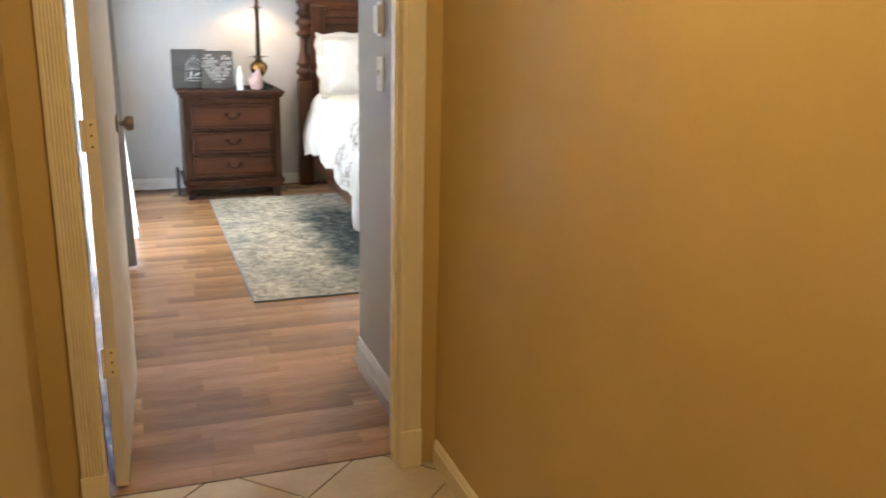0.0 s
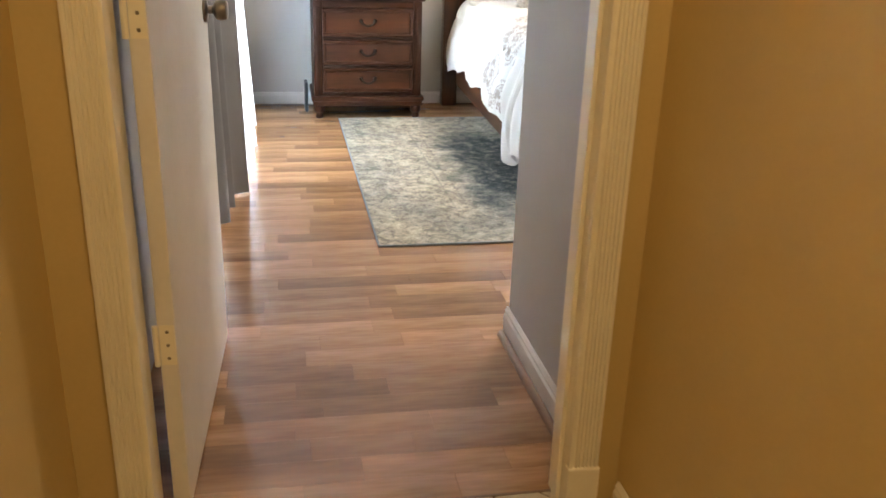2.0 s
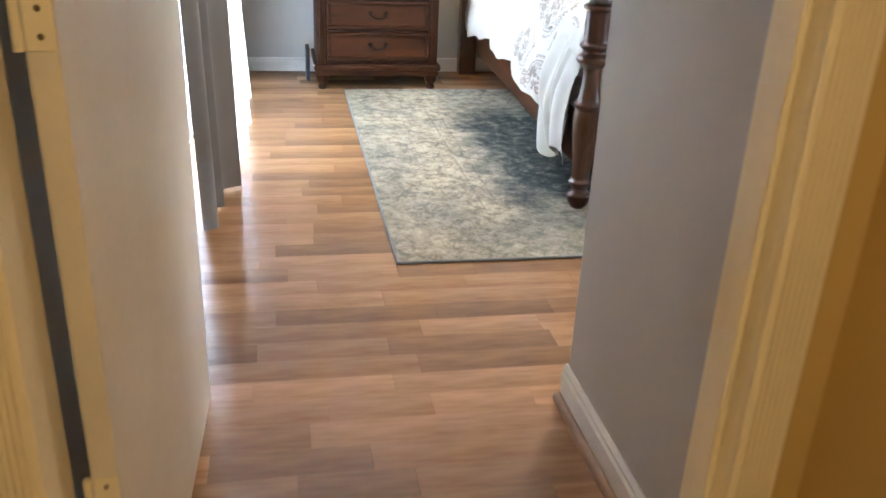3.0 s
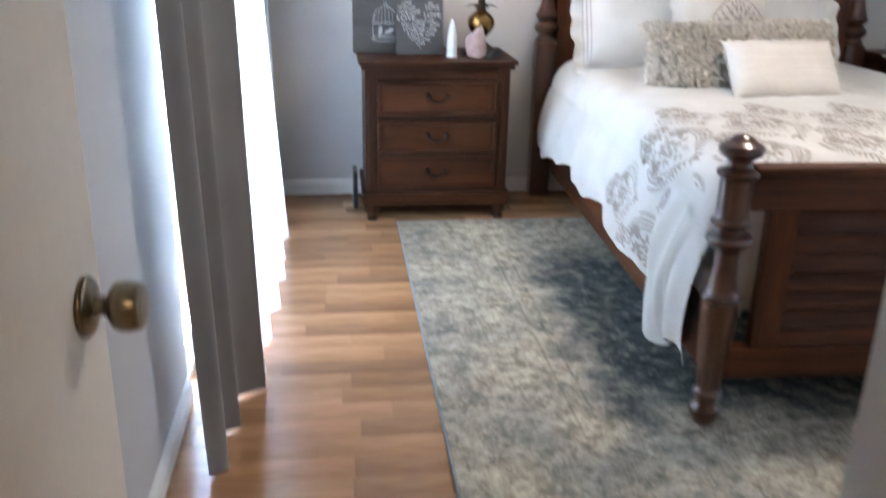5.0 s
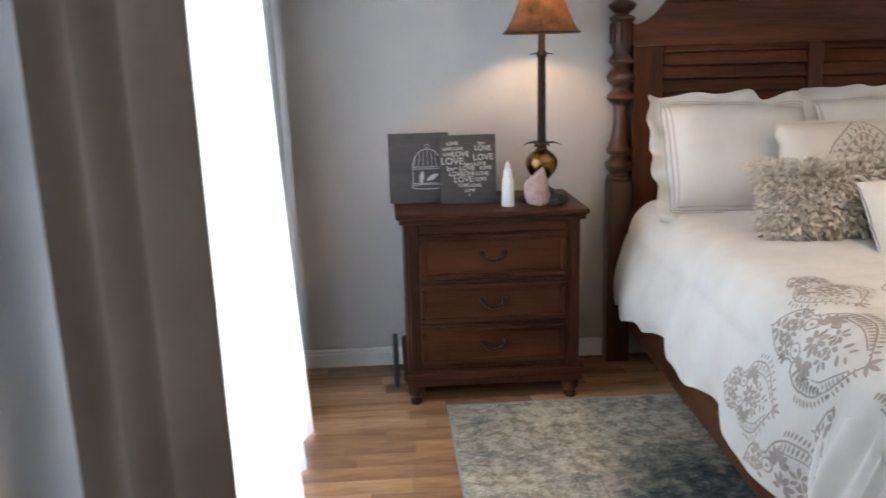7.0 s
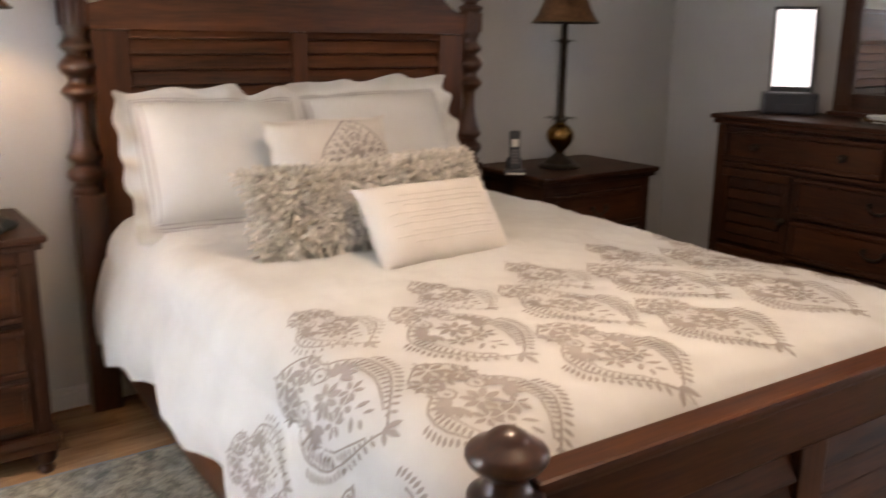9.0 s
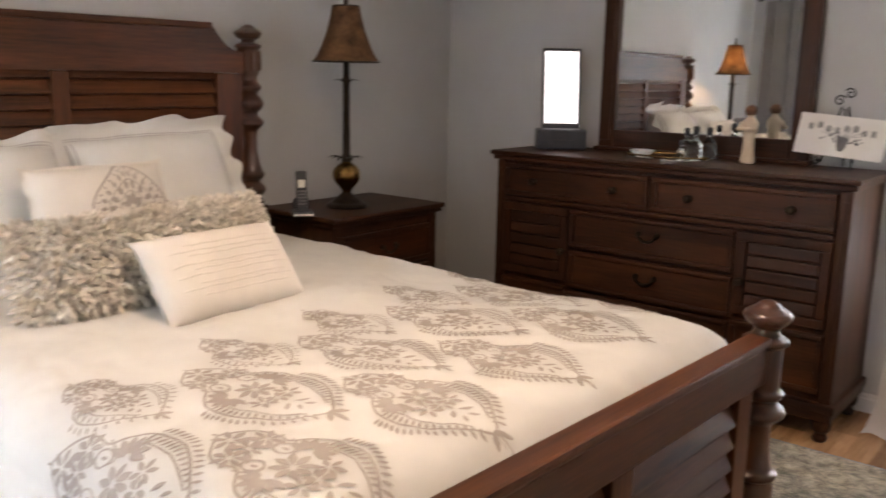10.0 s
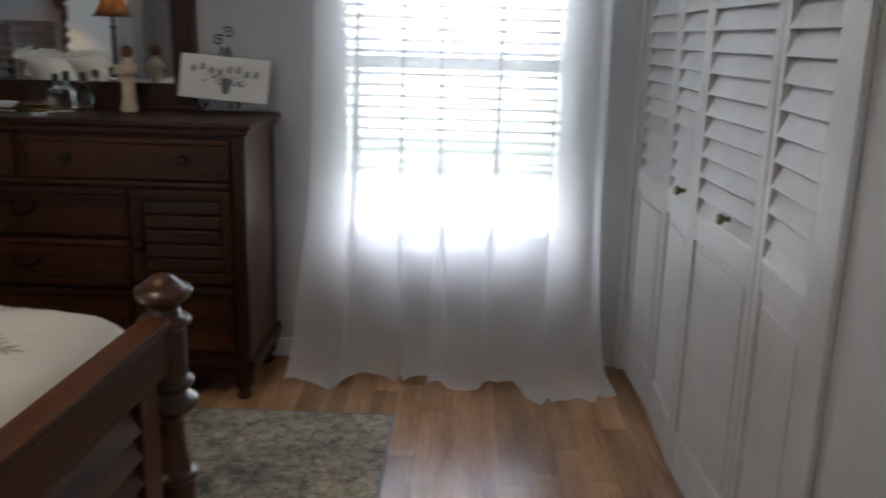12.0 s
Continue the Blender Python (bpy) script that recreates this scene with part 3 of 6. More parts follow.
def sash_window():
    w = tagged(new("window_2"), "white sash window with a lowered blind", "window", kind="structure")
    y0, y1, z0, z1 = 4.61, 5.60, 0.52, 2.06
    x0, x1 = XE + 0.04, XE + 0.09
    for a, b in ((y0, y0 + 0.045), (y1 - 0.045, y1)):
        part("window_frame", boxed(x0, x1, a, b, z0, z1, bev=0.004), PAINT_WHITE, w)
    for a, b in ((z0, z0 + 0.05), (1.27, 1.32), (z1 - 0.05, z1)):
        part("window_rail", boxed(x0 + 0.002, x1 - 0.002, y0 + 0.046, y1 - 0.046, a, b, bev=0.004), PAINT_WHITE, w)
    for a, b in ((z0 + 0.051, 1.269), (1.321, z1 - 0.051)):
        p = part("pane", boxed(x0 + 0.022, x0 + 0.027, y0 + 0.046, y1 - 0.046, a, b), GLASS, w)
        p.visible_shadow = False
    part("window_sill", boxed(XE - 0.035, XE + 0.039, y0 - 0.02, y1 + 0.02, z0 - 0.028, z0 - 0.001, bev=0.006), PAINT_WHITE, w)


sash_window()


def blind():
    b = thing("window_blind", "white horizontal slat blind half lowered over the window", "blind")
    part("head_rail", boxed(XE + 0.004, XE + 0.036, 4.64, 5.57, 2.01, 2.055, bev=0.004), PAINT_WHITE, b)
    z = 0.885
    while z < 1.99:
        m = pose(XE + 0.020, 5.105, z, 0, 32, 0)
        part("slat", boxed(-0.0125, 0.0125, -0.46, 0.46, -0.0012, 0.0012, m=m), BLIND, b)
        z += 0.0455
    part("bottom_rail", boxed(XE + 0.007, XE + 0.033, 4.645, 5.565, 0.845, 0.862, bev=0.003), PAINT_WHITE, b)
    for y in (4.80, 5.105, 5.41):
        part("ladder_cord", tube([(XE + 0.008, y, 0.86), (XE + 0.008, y, 2.02)], 0.0015, 5), PAINT_WHITE, b)


blind()


def rod(name, a, b, label):
    r = thing(name, label, "curtain rod")
    part("pole", tube([a, b], 0.012, 12), IRON, r)
    for p, s in ((a, -1), (b, 1)):
        part("finial", lathe(smooth_profile([(0, 0.012), (0.012, 0.022), (0.03, 0.026), (0.05, 0.014), (0.06, 0.004)]), 14, Matrix.Translation(p) @ pose(0, 0, 0, -90 * s, 0, 0)), IRON, r, "", True)
    wall_x = XW if a[0] < 3 else XE
    for t in (0.06, 0.94):
        q = Vector(a).lerp(Vector(b), t)
        part("bracket", tube([(wall_x, q.y, q.z - 0.02), (q.x, q.y, q.z - 0.02)], 0.007, 8), IRON, r)


rod("curtain_rod", (0.985, 5.55, 2.22), (0.985, 8.12, 2.22), "black iron curtain rod over the patio door")
rod("curtain_rod", (XE - 0.09, 4.46, 2.22), (XE - 0.09, 5.78, 2.22), "black iron curtain rod over the window")


def drape(name, label, y0, y1, x_top, x_bot, folds, amp, z0, z1, material, spread=0.0, lean=0.0, pool=0.0, out=1, seed=1, nu=150, rip=0.25, over=0.35, flare=0.0, lining=None):
    """A hanging cloth panel along y, folded in x; out is the room's side; pool lays a hem on the floor."""
    rnd = random.Random(seed)
    ph = [rnd.uniform(0, 6.3) for _ in range(6)]

    def fn(u, v):
        k = 1 - v
        yc = y0 + (y1 - y0) * u
        y = yc + (u - 0.5) * 2 * spread * k ** 1.3
        y += flare * (2 * u - 1) * max(0.0, (k - 0.62) / 0.38) ** 1.4
        w = 2 * math.pi * folds * u + 0.5 * math.sin(2.1 * u * 6.3 + ph[0]) + 0.25 * math.sin(v * 2.3 + ph[1] + 3 * u)
        a = amp * (0.75 + 0.35 * k) * (0.8 + 0.3 * math.sin(5 * u + ph[2]))
        f = math.sin(w) + rip * math.sin(2.3 * w + ph[3] + v)
        x = x_top + (x_bot - x_top) * k ** 1.4 + lean * (u - 0.5) + out * a * f
        y += over * amp * math.cos(w) * (0.6 + 0.6 * k)
        z = z0 + (z1 - z0) * v
        if pool and v < 0.14:
            q = (0.14 - v) / 0.14
            x -= out * a * f * 0.55 * q
            y -= over * amp * math.cos(w) * 0.7 * q
            x += out * pool * (q * q * (0.75 + 0.25 * math.sin(5 * u + ph[4])) + 0.12 * q ** 3 * math.sin(13 * u + ph[5]) + 0.20 * q * noise.noise(Vector((5 * u, 1.5 * q, seed))))
            z = z0 + (z1 - z0) * 0.14 * (1 - q) ** 2.2 + 0.030 * q * max(0.0, noise.noise(Vector((11 * u, 5 * q, seed + 4)))) * 2 + 0.014 * q * (1 + math.sin(19 * u + 5 * q + ph[5])) + 0.030 * q * (1 - q) * (1 + math.sin(33 * u + 9 * q))
        return Vector((x, y, z))

    bm = grid_mesh(nu, 44, fn, 0.0)
    d = thing(name, label, "curtain")
    part("panel", bm, material, d, "", True)
    # unseen pale sheet, added to brighten the wall strip beside the curtain
    if lining:
        part("lining", grid_mesh(nu, 44, lambda u, v: fn(0.03 + 0.94 * u, v) + Vector((-0.007 * out, 0, 0.012))), lining, d, "unseen pale sheet added behind the curtain to bounce daylight", True)
    return d


drape("curtain", "taupe floor-length curtain bunched beside the patio door", 5.585, 6.18, 0.960, 0.985, 2.8, 0.048, 0.012, 2.205, CURTAIN, spread=0.0, lean=0.11, seed=3, rip=0.15, lining=BOUNCE_CLOTH)
drape("curtain", "taupe floor-length curtain bunched in the corner", 7.66, 8.10, 0.93, 0.965, 3.0, 0.045, 0.02, 2.205, CURTAIN, spread=0.0, lean=-0.02, seed=8)
drape("sheer_curtain", "bright white sheer curtain glowing before the patio door", 6.10, 7.72, 0.94, 1.035, 6.0, 0.030, 0.012, 2.20, SHEER_WEST, spread=0.02, seed=5, nu=260)
drape("sheer_curtain", "white sheer curtain pooling on the floor under the window", 5.10, 5.62, XE - 0.08, XE - 0.17, 3.0, 0.050, 0.006, 2.20, SHEER, spread=0.03, pool=0.20, out=-1, seed=11, nu=220, over=0.95, rip=0.1, flare=0.09)
drape("sheer_curtain", "white sheer curtain pooling on the floor beside the closet", 4.46, 5.08, XE - 0.08, XE - 0.19, 3.0, 0.050, 0.006, 2.20, SHEER, spread=0.03, pool=0.26, out=-1, seed=12, nu=220, over=0.95, rip=0.1, flare=0.04)

# ---- closet ----
def closet_panel(x0, x1, y0, y1, label, knob=None):
    """A half-louvred bifold leaf from (x0, y0) to (x1, y1), facing +y."""
    w = math.hypot(x1 - x0, y1 - y0)
    c = thing("closet_door", label, "closet door", "bifold closet doors", pose(x0, y0, 0.012, 0, 0, math.degrees(math.atan2(y1 - y0, x1 - x0))))
    st, t, h = 0.042, 0.028, 2.01
    for a in (0.002, w - st - 0.002):
        part("stile", boxed(a, a + st, -t, 0, 0, h, bev=0.004), PAINT_CLOSET, c)
    for z0, z1 in ((0, 0.15), (0.80, 0.885), (h - 0.09, h)):
        part("rail", boxed(st + 0.003, w - st - 0.003, -t + 0.001, -0.001, z0, z1, bev=0.003), PAINT_CLOSET, c)
    bm = boxed(st + 0.002, w - st - 0.002, -t + 0.008, -0.010, 0.151, 0.799)
    block(bm, st + 0.028, w - st - 0.028, -0.011, -0.004, 0.18, 0.77, bev=0.006)
    part("lower_panel", bm, PAINT_CLOSET, c)
    z = 0.905
    while z < h - 0.10:
        part("louvre", boxed(st + 0.001, w - st - 0.001, -0.034, 0.034, -0.0035, 0.0035, bev=0.002, m=pose(0, -t / 2, z, -70, 0, 0)), PAINT_CLOSET, c)
        z += 0.062
    if knob is not None:
        part("knob", lathe(smooth_profile([(0, 0.009), (0.012, 0.007), (0.018, 0.013), (0.027, 0.017), (0.035, 0.012), (0.037, 0.004)]), 14, Matrix.Translation((knob, 0, 0.925)) @ pose(0, 0, 0, -90, 0, 0)), BRASS, c, "small dull brass knob", True)


CL = [(3.80, 0.0), (4.215, -0.022), (4.765, 0.004), (5.21, -0.018), (5.665, 0.0)]
for i, kn in enumerate((None, 0.215, 0.125, None)):
    closet_panel(CL[i][0], CL[i + 1][0] - 0.003, YC - 0.005 + CL[i][1], YC - 0.005 + CL[i + 1][1], "white half-louvred bifold closet door", kn)
bm = boxed(3.66, 3.735, YC + 0.001, YC + 0.02, 0, 2.06, bev=0.006)
block(bm, 3.736, 3.792, YC + 0.0005, YC + 0.014, 0, 2.06, bev=0.004)
structure("trim_5", bm, PAINT_CLOSET, "white moulded closet casing", "door trim")
structure("trim_6", boxed(3.66, XE, YC + 0.001, YC + 0.02, 2.061, 2.13, bev=0.006), PAINT_CLOSET, "white closet head casing", "door trim")
structure("trim_7", boxed(5.668, XE - 0.001, YC - 0.04, YC + 0.018, 0, 2.06, bev=0.004), PAINT_CLOSET, "white closet casing at the window wall", "door trim")

# ---- case furniture ----
def bail_handle(parent, x, y, z, facing):
    """A dark bail pull; facing is the matrix that turns -y to the front."""
    m = Matrix.Translation((x, y, z)) @ facing
    bm = bmesh.new()
    for s in (-1, 1):
        lathe([(0, 0.013), (0.003, 0.012), (0.006, 0.006), (0.014, 0.005), (0.016, 0.008), (0.018, 0.004)], 12, m @ Matrix.Translation((s * 0.045, 0, 0)) @ pose(0, 0, 0, 90, 0, 0), bm)
    tube([m @ Vector((0.045 * math.cos(a) * (1 - 0.1 * math.sin(a)), -0.014, -0.030 * math.sin(a))) for a in [math.pi * k / 12 for k in range(13)]], 0.0062, 6, bm)
    return part("handle", bm, BRONZE, parent, "dark bronze bail handle", True)


def round_pull(parent, x, y, z, facing):
    m = Matrix.Translation((x, y, z)) @ facing @ pose(0, 0, 0, 90, 0, 0)
    return part("knob", lathe(smooth_profile([(0, 0.016), (0.004, 0.014), (0.010, 0.008), (0.018, 0.014), (0.027, 0.017), (0.033, 0.010), (0.034, 0.002)]), 14, m), BRONZE, parent, "dark bronze knob", True)


def drawer_front(parent, x0, x1, y, z0, z1, name="drawer"):
    """A drawer with a raised bead frame and a sunk field; the front faces -y."""
    dr = part(name, boxed(x0, x1, y - 0.014, y, z0, z1, bev=0.003), WOOD_FIELD, parent)
    f = 0.022
    for a, b, c, d in ((x0, x1, z1 - f, z1), (x0, x1, z0, z0 + f), (x0, x0 + f, z0 + f, z1 - f), (x1 - f, x1, z0 + f, z1 - f)):
        part("bead", boxed(a, b, y - 0.026, y - 0.013, c, d, bev=0.006), WOOD_X, dr)
    return dr


def moulded_slab(x0, x1, y0, y1, z0, z1, over):
    """A tabletop with a stepped, rounded edge."""
    bm = boxed(x0, x1, y0, y1, (z0 + z1) / 2, z1, bev=0.009)
    block(bm, x0 + over * 0.45, x1 - over * 0.45, y0 + over * 0.45, y1, z0, (z0 + z1) / 2 + 0.001, bev=0.006)
    return bm


FRONT = Matrix.Identity(4)


def nightstand(m, label):
    n = thing("nightstand", label, "nightstand", "nightstands beside the bed", m)
    w, d, h = 0.772, 0.53, 0.81
    part("tabletop", moulded_slab(-w / 2, w / 2, -d / 2, d / 2, h - 0.045, h, 0.03), WOOD_X, n)
    bx, by = w / 2 - 0.032, -d / 2 + 0.035
    part("body", boxed(-bx, bx, by + 0.012, d / 2 - 0.01, 0.145, h - 0.046, bev=0.003), WOOD_Z, n)
    for s in (-1, 1):
        x0, x1 = sorted((s * bx, s * (bx - 0.055)))
        bm = boxed(x0, x1, by, by + 0.0115, 0.146, h - 0.047, bev=0.004)
        block(bm, x0 + 0.014, x1 - 0.014, by - 0.006, by + 0.001, 0.19, h - 0.09, bev=0.005)
        part("pilaster", bm, WOOD_Z, n)
    xi = bx - 0.058
    part("frieze", boxed(-xi, xi, by + 0.002, by + 0.011, h - 0.085, h - 0.048, bev=0.003), WOOD_X, n)
    for z0, z1 in ((0.537, 0.715), (0.355, 0.515), (0.178, 0.335)):
        dr = drawer_front(n, -xi, xi, by + 0.0115, z0, z1)
        bail_handle(dr, 0, by - 0.004, z0 + (z1 - z0) * 0.56, FRONT)
        # the shade between drawers is put into this rail's dark colour
        part("rail", boxed(-xi, xi, by - 0.004, by + 0.0113, z0 - 0.018, z0 - 0.003, bev=0.004), WOOD_SHADE, n)
    bm = boxed(-w / 2 + 0.012, w / 2 - 0.012, -d / 2 + 0.012, d / 2 - 0.012, 0.115, 0.150, bev=0.010)
    block(bm, -w / 2 + 0.022, w / 2 - 0.022, -d / 2 + 0.022, d / 2 - 0.02, 0.085, 0.117, bev=0.006)
    part("plinth", bm, WOOD_X, n)
    for sx in (-1, 1):
        for sy in (-1, 1):
            part("foot", lathe(smooth_profile([(0.0, 0.022), (0.012, 0.027), (0.03, 0.022), (0.045, 0.034), (0.07, 0.038), (0.085, 0.034)]), 16, Matrix.Translation((sx * (w / 2 - 0.062), sy * (d / 2 - 0.065), 0))), WOOD_Z, n, "", True)
    return n


NS = nightstand(pose(1.797, 7.982, 0), "reddish-brown wooden three-drawer nightstand holding a lit lamp")
tagged(copy_thing(NS, pose(4.632, 7.982, 0)), "reddish-brown wooden three-drawer nightstand holding an unlit lamp")


def louvre_panel(parent, x0, x1, y, z0, z1):
    """A louvred cabinet door with rounded slats."""
    d = part("cabinet_door", boxed(x0, x1, y - 0.008, y, z0, z1, bev=0.003), WOOD_Z, parent)
    f = 0.038
    for a, b, c, e in ((x0, x1, z1 - f, z1), (x0, x1, z0, z0 + f), (x0, x0 + f, z0 + f, z1 - f), (x1 - f, x1, z0 + f, z1 - f)):
        part("door_frame", boxed(a, b, y - 0.024, y - 0.008, c, e, bev=0.004), WOOD_Z, d)
    k = 5
    for i in range(k):
        a, b = z0 + f + (z1 - z0 - 2 * f) * i / k, z0 + f + (z1 - z0 - 2 * f) * (i + 1) / k
        part("slat", boxed(x0 + f + 0.002, x1 - f - 0.002, -0.008, 0.008, -(b - a) * 0.45, (b - a) * 0.45, bev=0.007, m=pose(0, y - 0.014, (a + b) / 2, -6, 0, 0)), WOOD_X, d)
    return d


def dresser():
    # local frame: front along -y, x from the mirror's far end towards the window end
    d = thing("dresser", "long reddish-brown wooden dresser with louvred doors and drawers", "dresser", m=pose(5.425, 6.69, 0, 0, 0, -90))
    w, dp, h = 1.735, 0.525, 1.08
    part("tabletop", moulded_slab(-w / 2, w / 2, -dp / 2, dp / 2, h - 0.045, h, 0.03), WOOD_X, d)
    bx, by = w / 2 - 0.03, -dp / 2 + 0.032
    part("body", boxed(-bx, bx, by + 0.012, dp / 2 - 0.005, 0.14, h - 0.046, bev=0.003), WOOD_Z, d)
    for s in (-1, 1):
        x0, x1 = sorted((s * bx, s * (bx - 0.05)))
        bm = boxed(x0, x1, by, by + 0.0115, 0.141, h - 0.047, bev=0.004)
        block(bm, x0 + 0.013, x1 - 0.013, by - 0.006, by + 0.001, 0.19, h - 0.09, bev=0.005)
        part("pilaster", bm, WOOD_Z, d)
    xi, c = bx - 0.053, 0.405
    for a, b in ((-xi, -0.012), (0.012, xi)):
        dr = drawer_front(d, a, b, by + 0.0115, 0.865, 1.018)
        for t in (0.22, 0.78):
            round_pull(dr, a + (b - a) * t, by - 0.003, 0.94, FRONT)
    part("rail", boxed(-xi, xi, by - 0.008, by + 0.0113, 0.838, 0.858, bev=0.005), WOOD_X, d)
    for s in (-1, 1):
        a, b = sorted((s * xi, s * (c + 0.008)))
        dr = louvre_panel(d, a, b, by + 0.0115, 0.475, 0.828)
        round_pull(dr, s * (c + 0.030), by - 0.014, 0.62, FRONT)
        low = drawer_front(d, a, b, by + 0.0115, 0.205, 0.448)
        round_pull(low, (a + b) / 2, by - 0.003, 0.325, FRONT)
        part("stile", boxed(s * c - 0.006, s * c + 0.006, by - 0.004, by + 0.0113, 0.19, 0.834, bev=0.003), WOOD_Z, d)
    for z0, z1 in ((0.648, 0.826), (0.452, 0.630), (0.205, 0.434)):
        dr = drawer_front(d, -c + 0.01, c - 0.01, by + 0.0115, z0, z1)
        bail_handle(dr, 0, by - 0.004, z0 + (z1 - z0) * 0.6, FRONT)
    bm = boxed(-w / 2 + 0.01, w / 2 - 0.01, -dp / 2 + 0.01, dp / 2 - 0.008, 0.130, 0.170, bev=0.010)
    block(bm, -w / 2 + 0.02, w / 2 - 0.02, -dp / 2 + 0.02, dp / 2 - 0.012, 0.095, 0.132, bev=0.006)
    part("plinth", bm, WOOD_X, d)
    for sx in (-1, 0, 1):
        for sy in (-1, 1):
            part("foot", lathe(smooth_profile([(0.0, 0.024), (0.014, 0.030), (0.034, 0.024), (0.05, 0.036), (0.08, 0.042), (0.095, 0.036)]), 16, Matrix.Translation((sx * (w / 2 - 0.065), sy * (dp / 2 - 0.065), 0))), WOOD_Z, d, "", True)
    return d


dresser()


def dresser_mirror():
    g = thing("dresser_mirror", "tall wood-framed mirror standing on the dresser", "mirror")
    y0, y1, z0, z1, x0, x1 = 6.165, 7.215, 1.081, 2.06, 5.635, 5.685
    for a, b in ((y0, y0 + 0.085), (y1 - 0.085, y1)):
        bm = boxed(x0, x1, a, b, z0, z1, bev=0.008)
        block(bm, x0 - 0.008, x0 + 0.002, a + 0.02, b - 0.02, z0 + 0.05, z1 - 0.02, bev=0.006)
        part("frame_stile", bm, WOOD_Z, g)
    for a, b in ((z0, z0 + 0.105), (z1 - 0.09, z1)):
        bm = boxed(x0 + 0.002, x1 - 0.002, y0 + 0.086, y1 - 0.086, a, b, bev=0.008)
        part("frame_rail", bm, WOOD_Y, g)
    part("mirror_glass", boxed(x0 + 0.022, x0 + 0.030, y0 + 0.084, y1 - 0.084, z0 + 0.103, z1 - 0.088), MIRROR, g, "silvered mirror glass")
    part("base_strip", boxed(x0 - 0.03, x1, y0 - 0.012, y1 + 0.012, z0 - 0.0005, z0 + 0.018, bev=0.006), WOOD_Y, g)


dresser_mirror()

# ---- the bed ----
BED = pose(3.2355, 6.955, 0, 0, 0, -2.15)
HALF, FOOT, LEN = 0.855, 0.790, 1.213


def square_post(x, y, z0, z1, half):
    return boxed(x - half, x + half, y - half, y + half, z0, z1, bev=0.008)


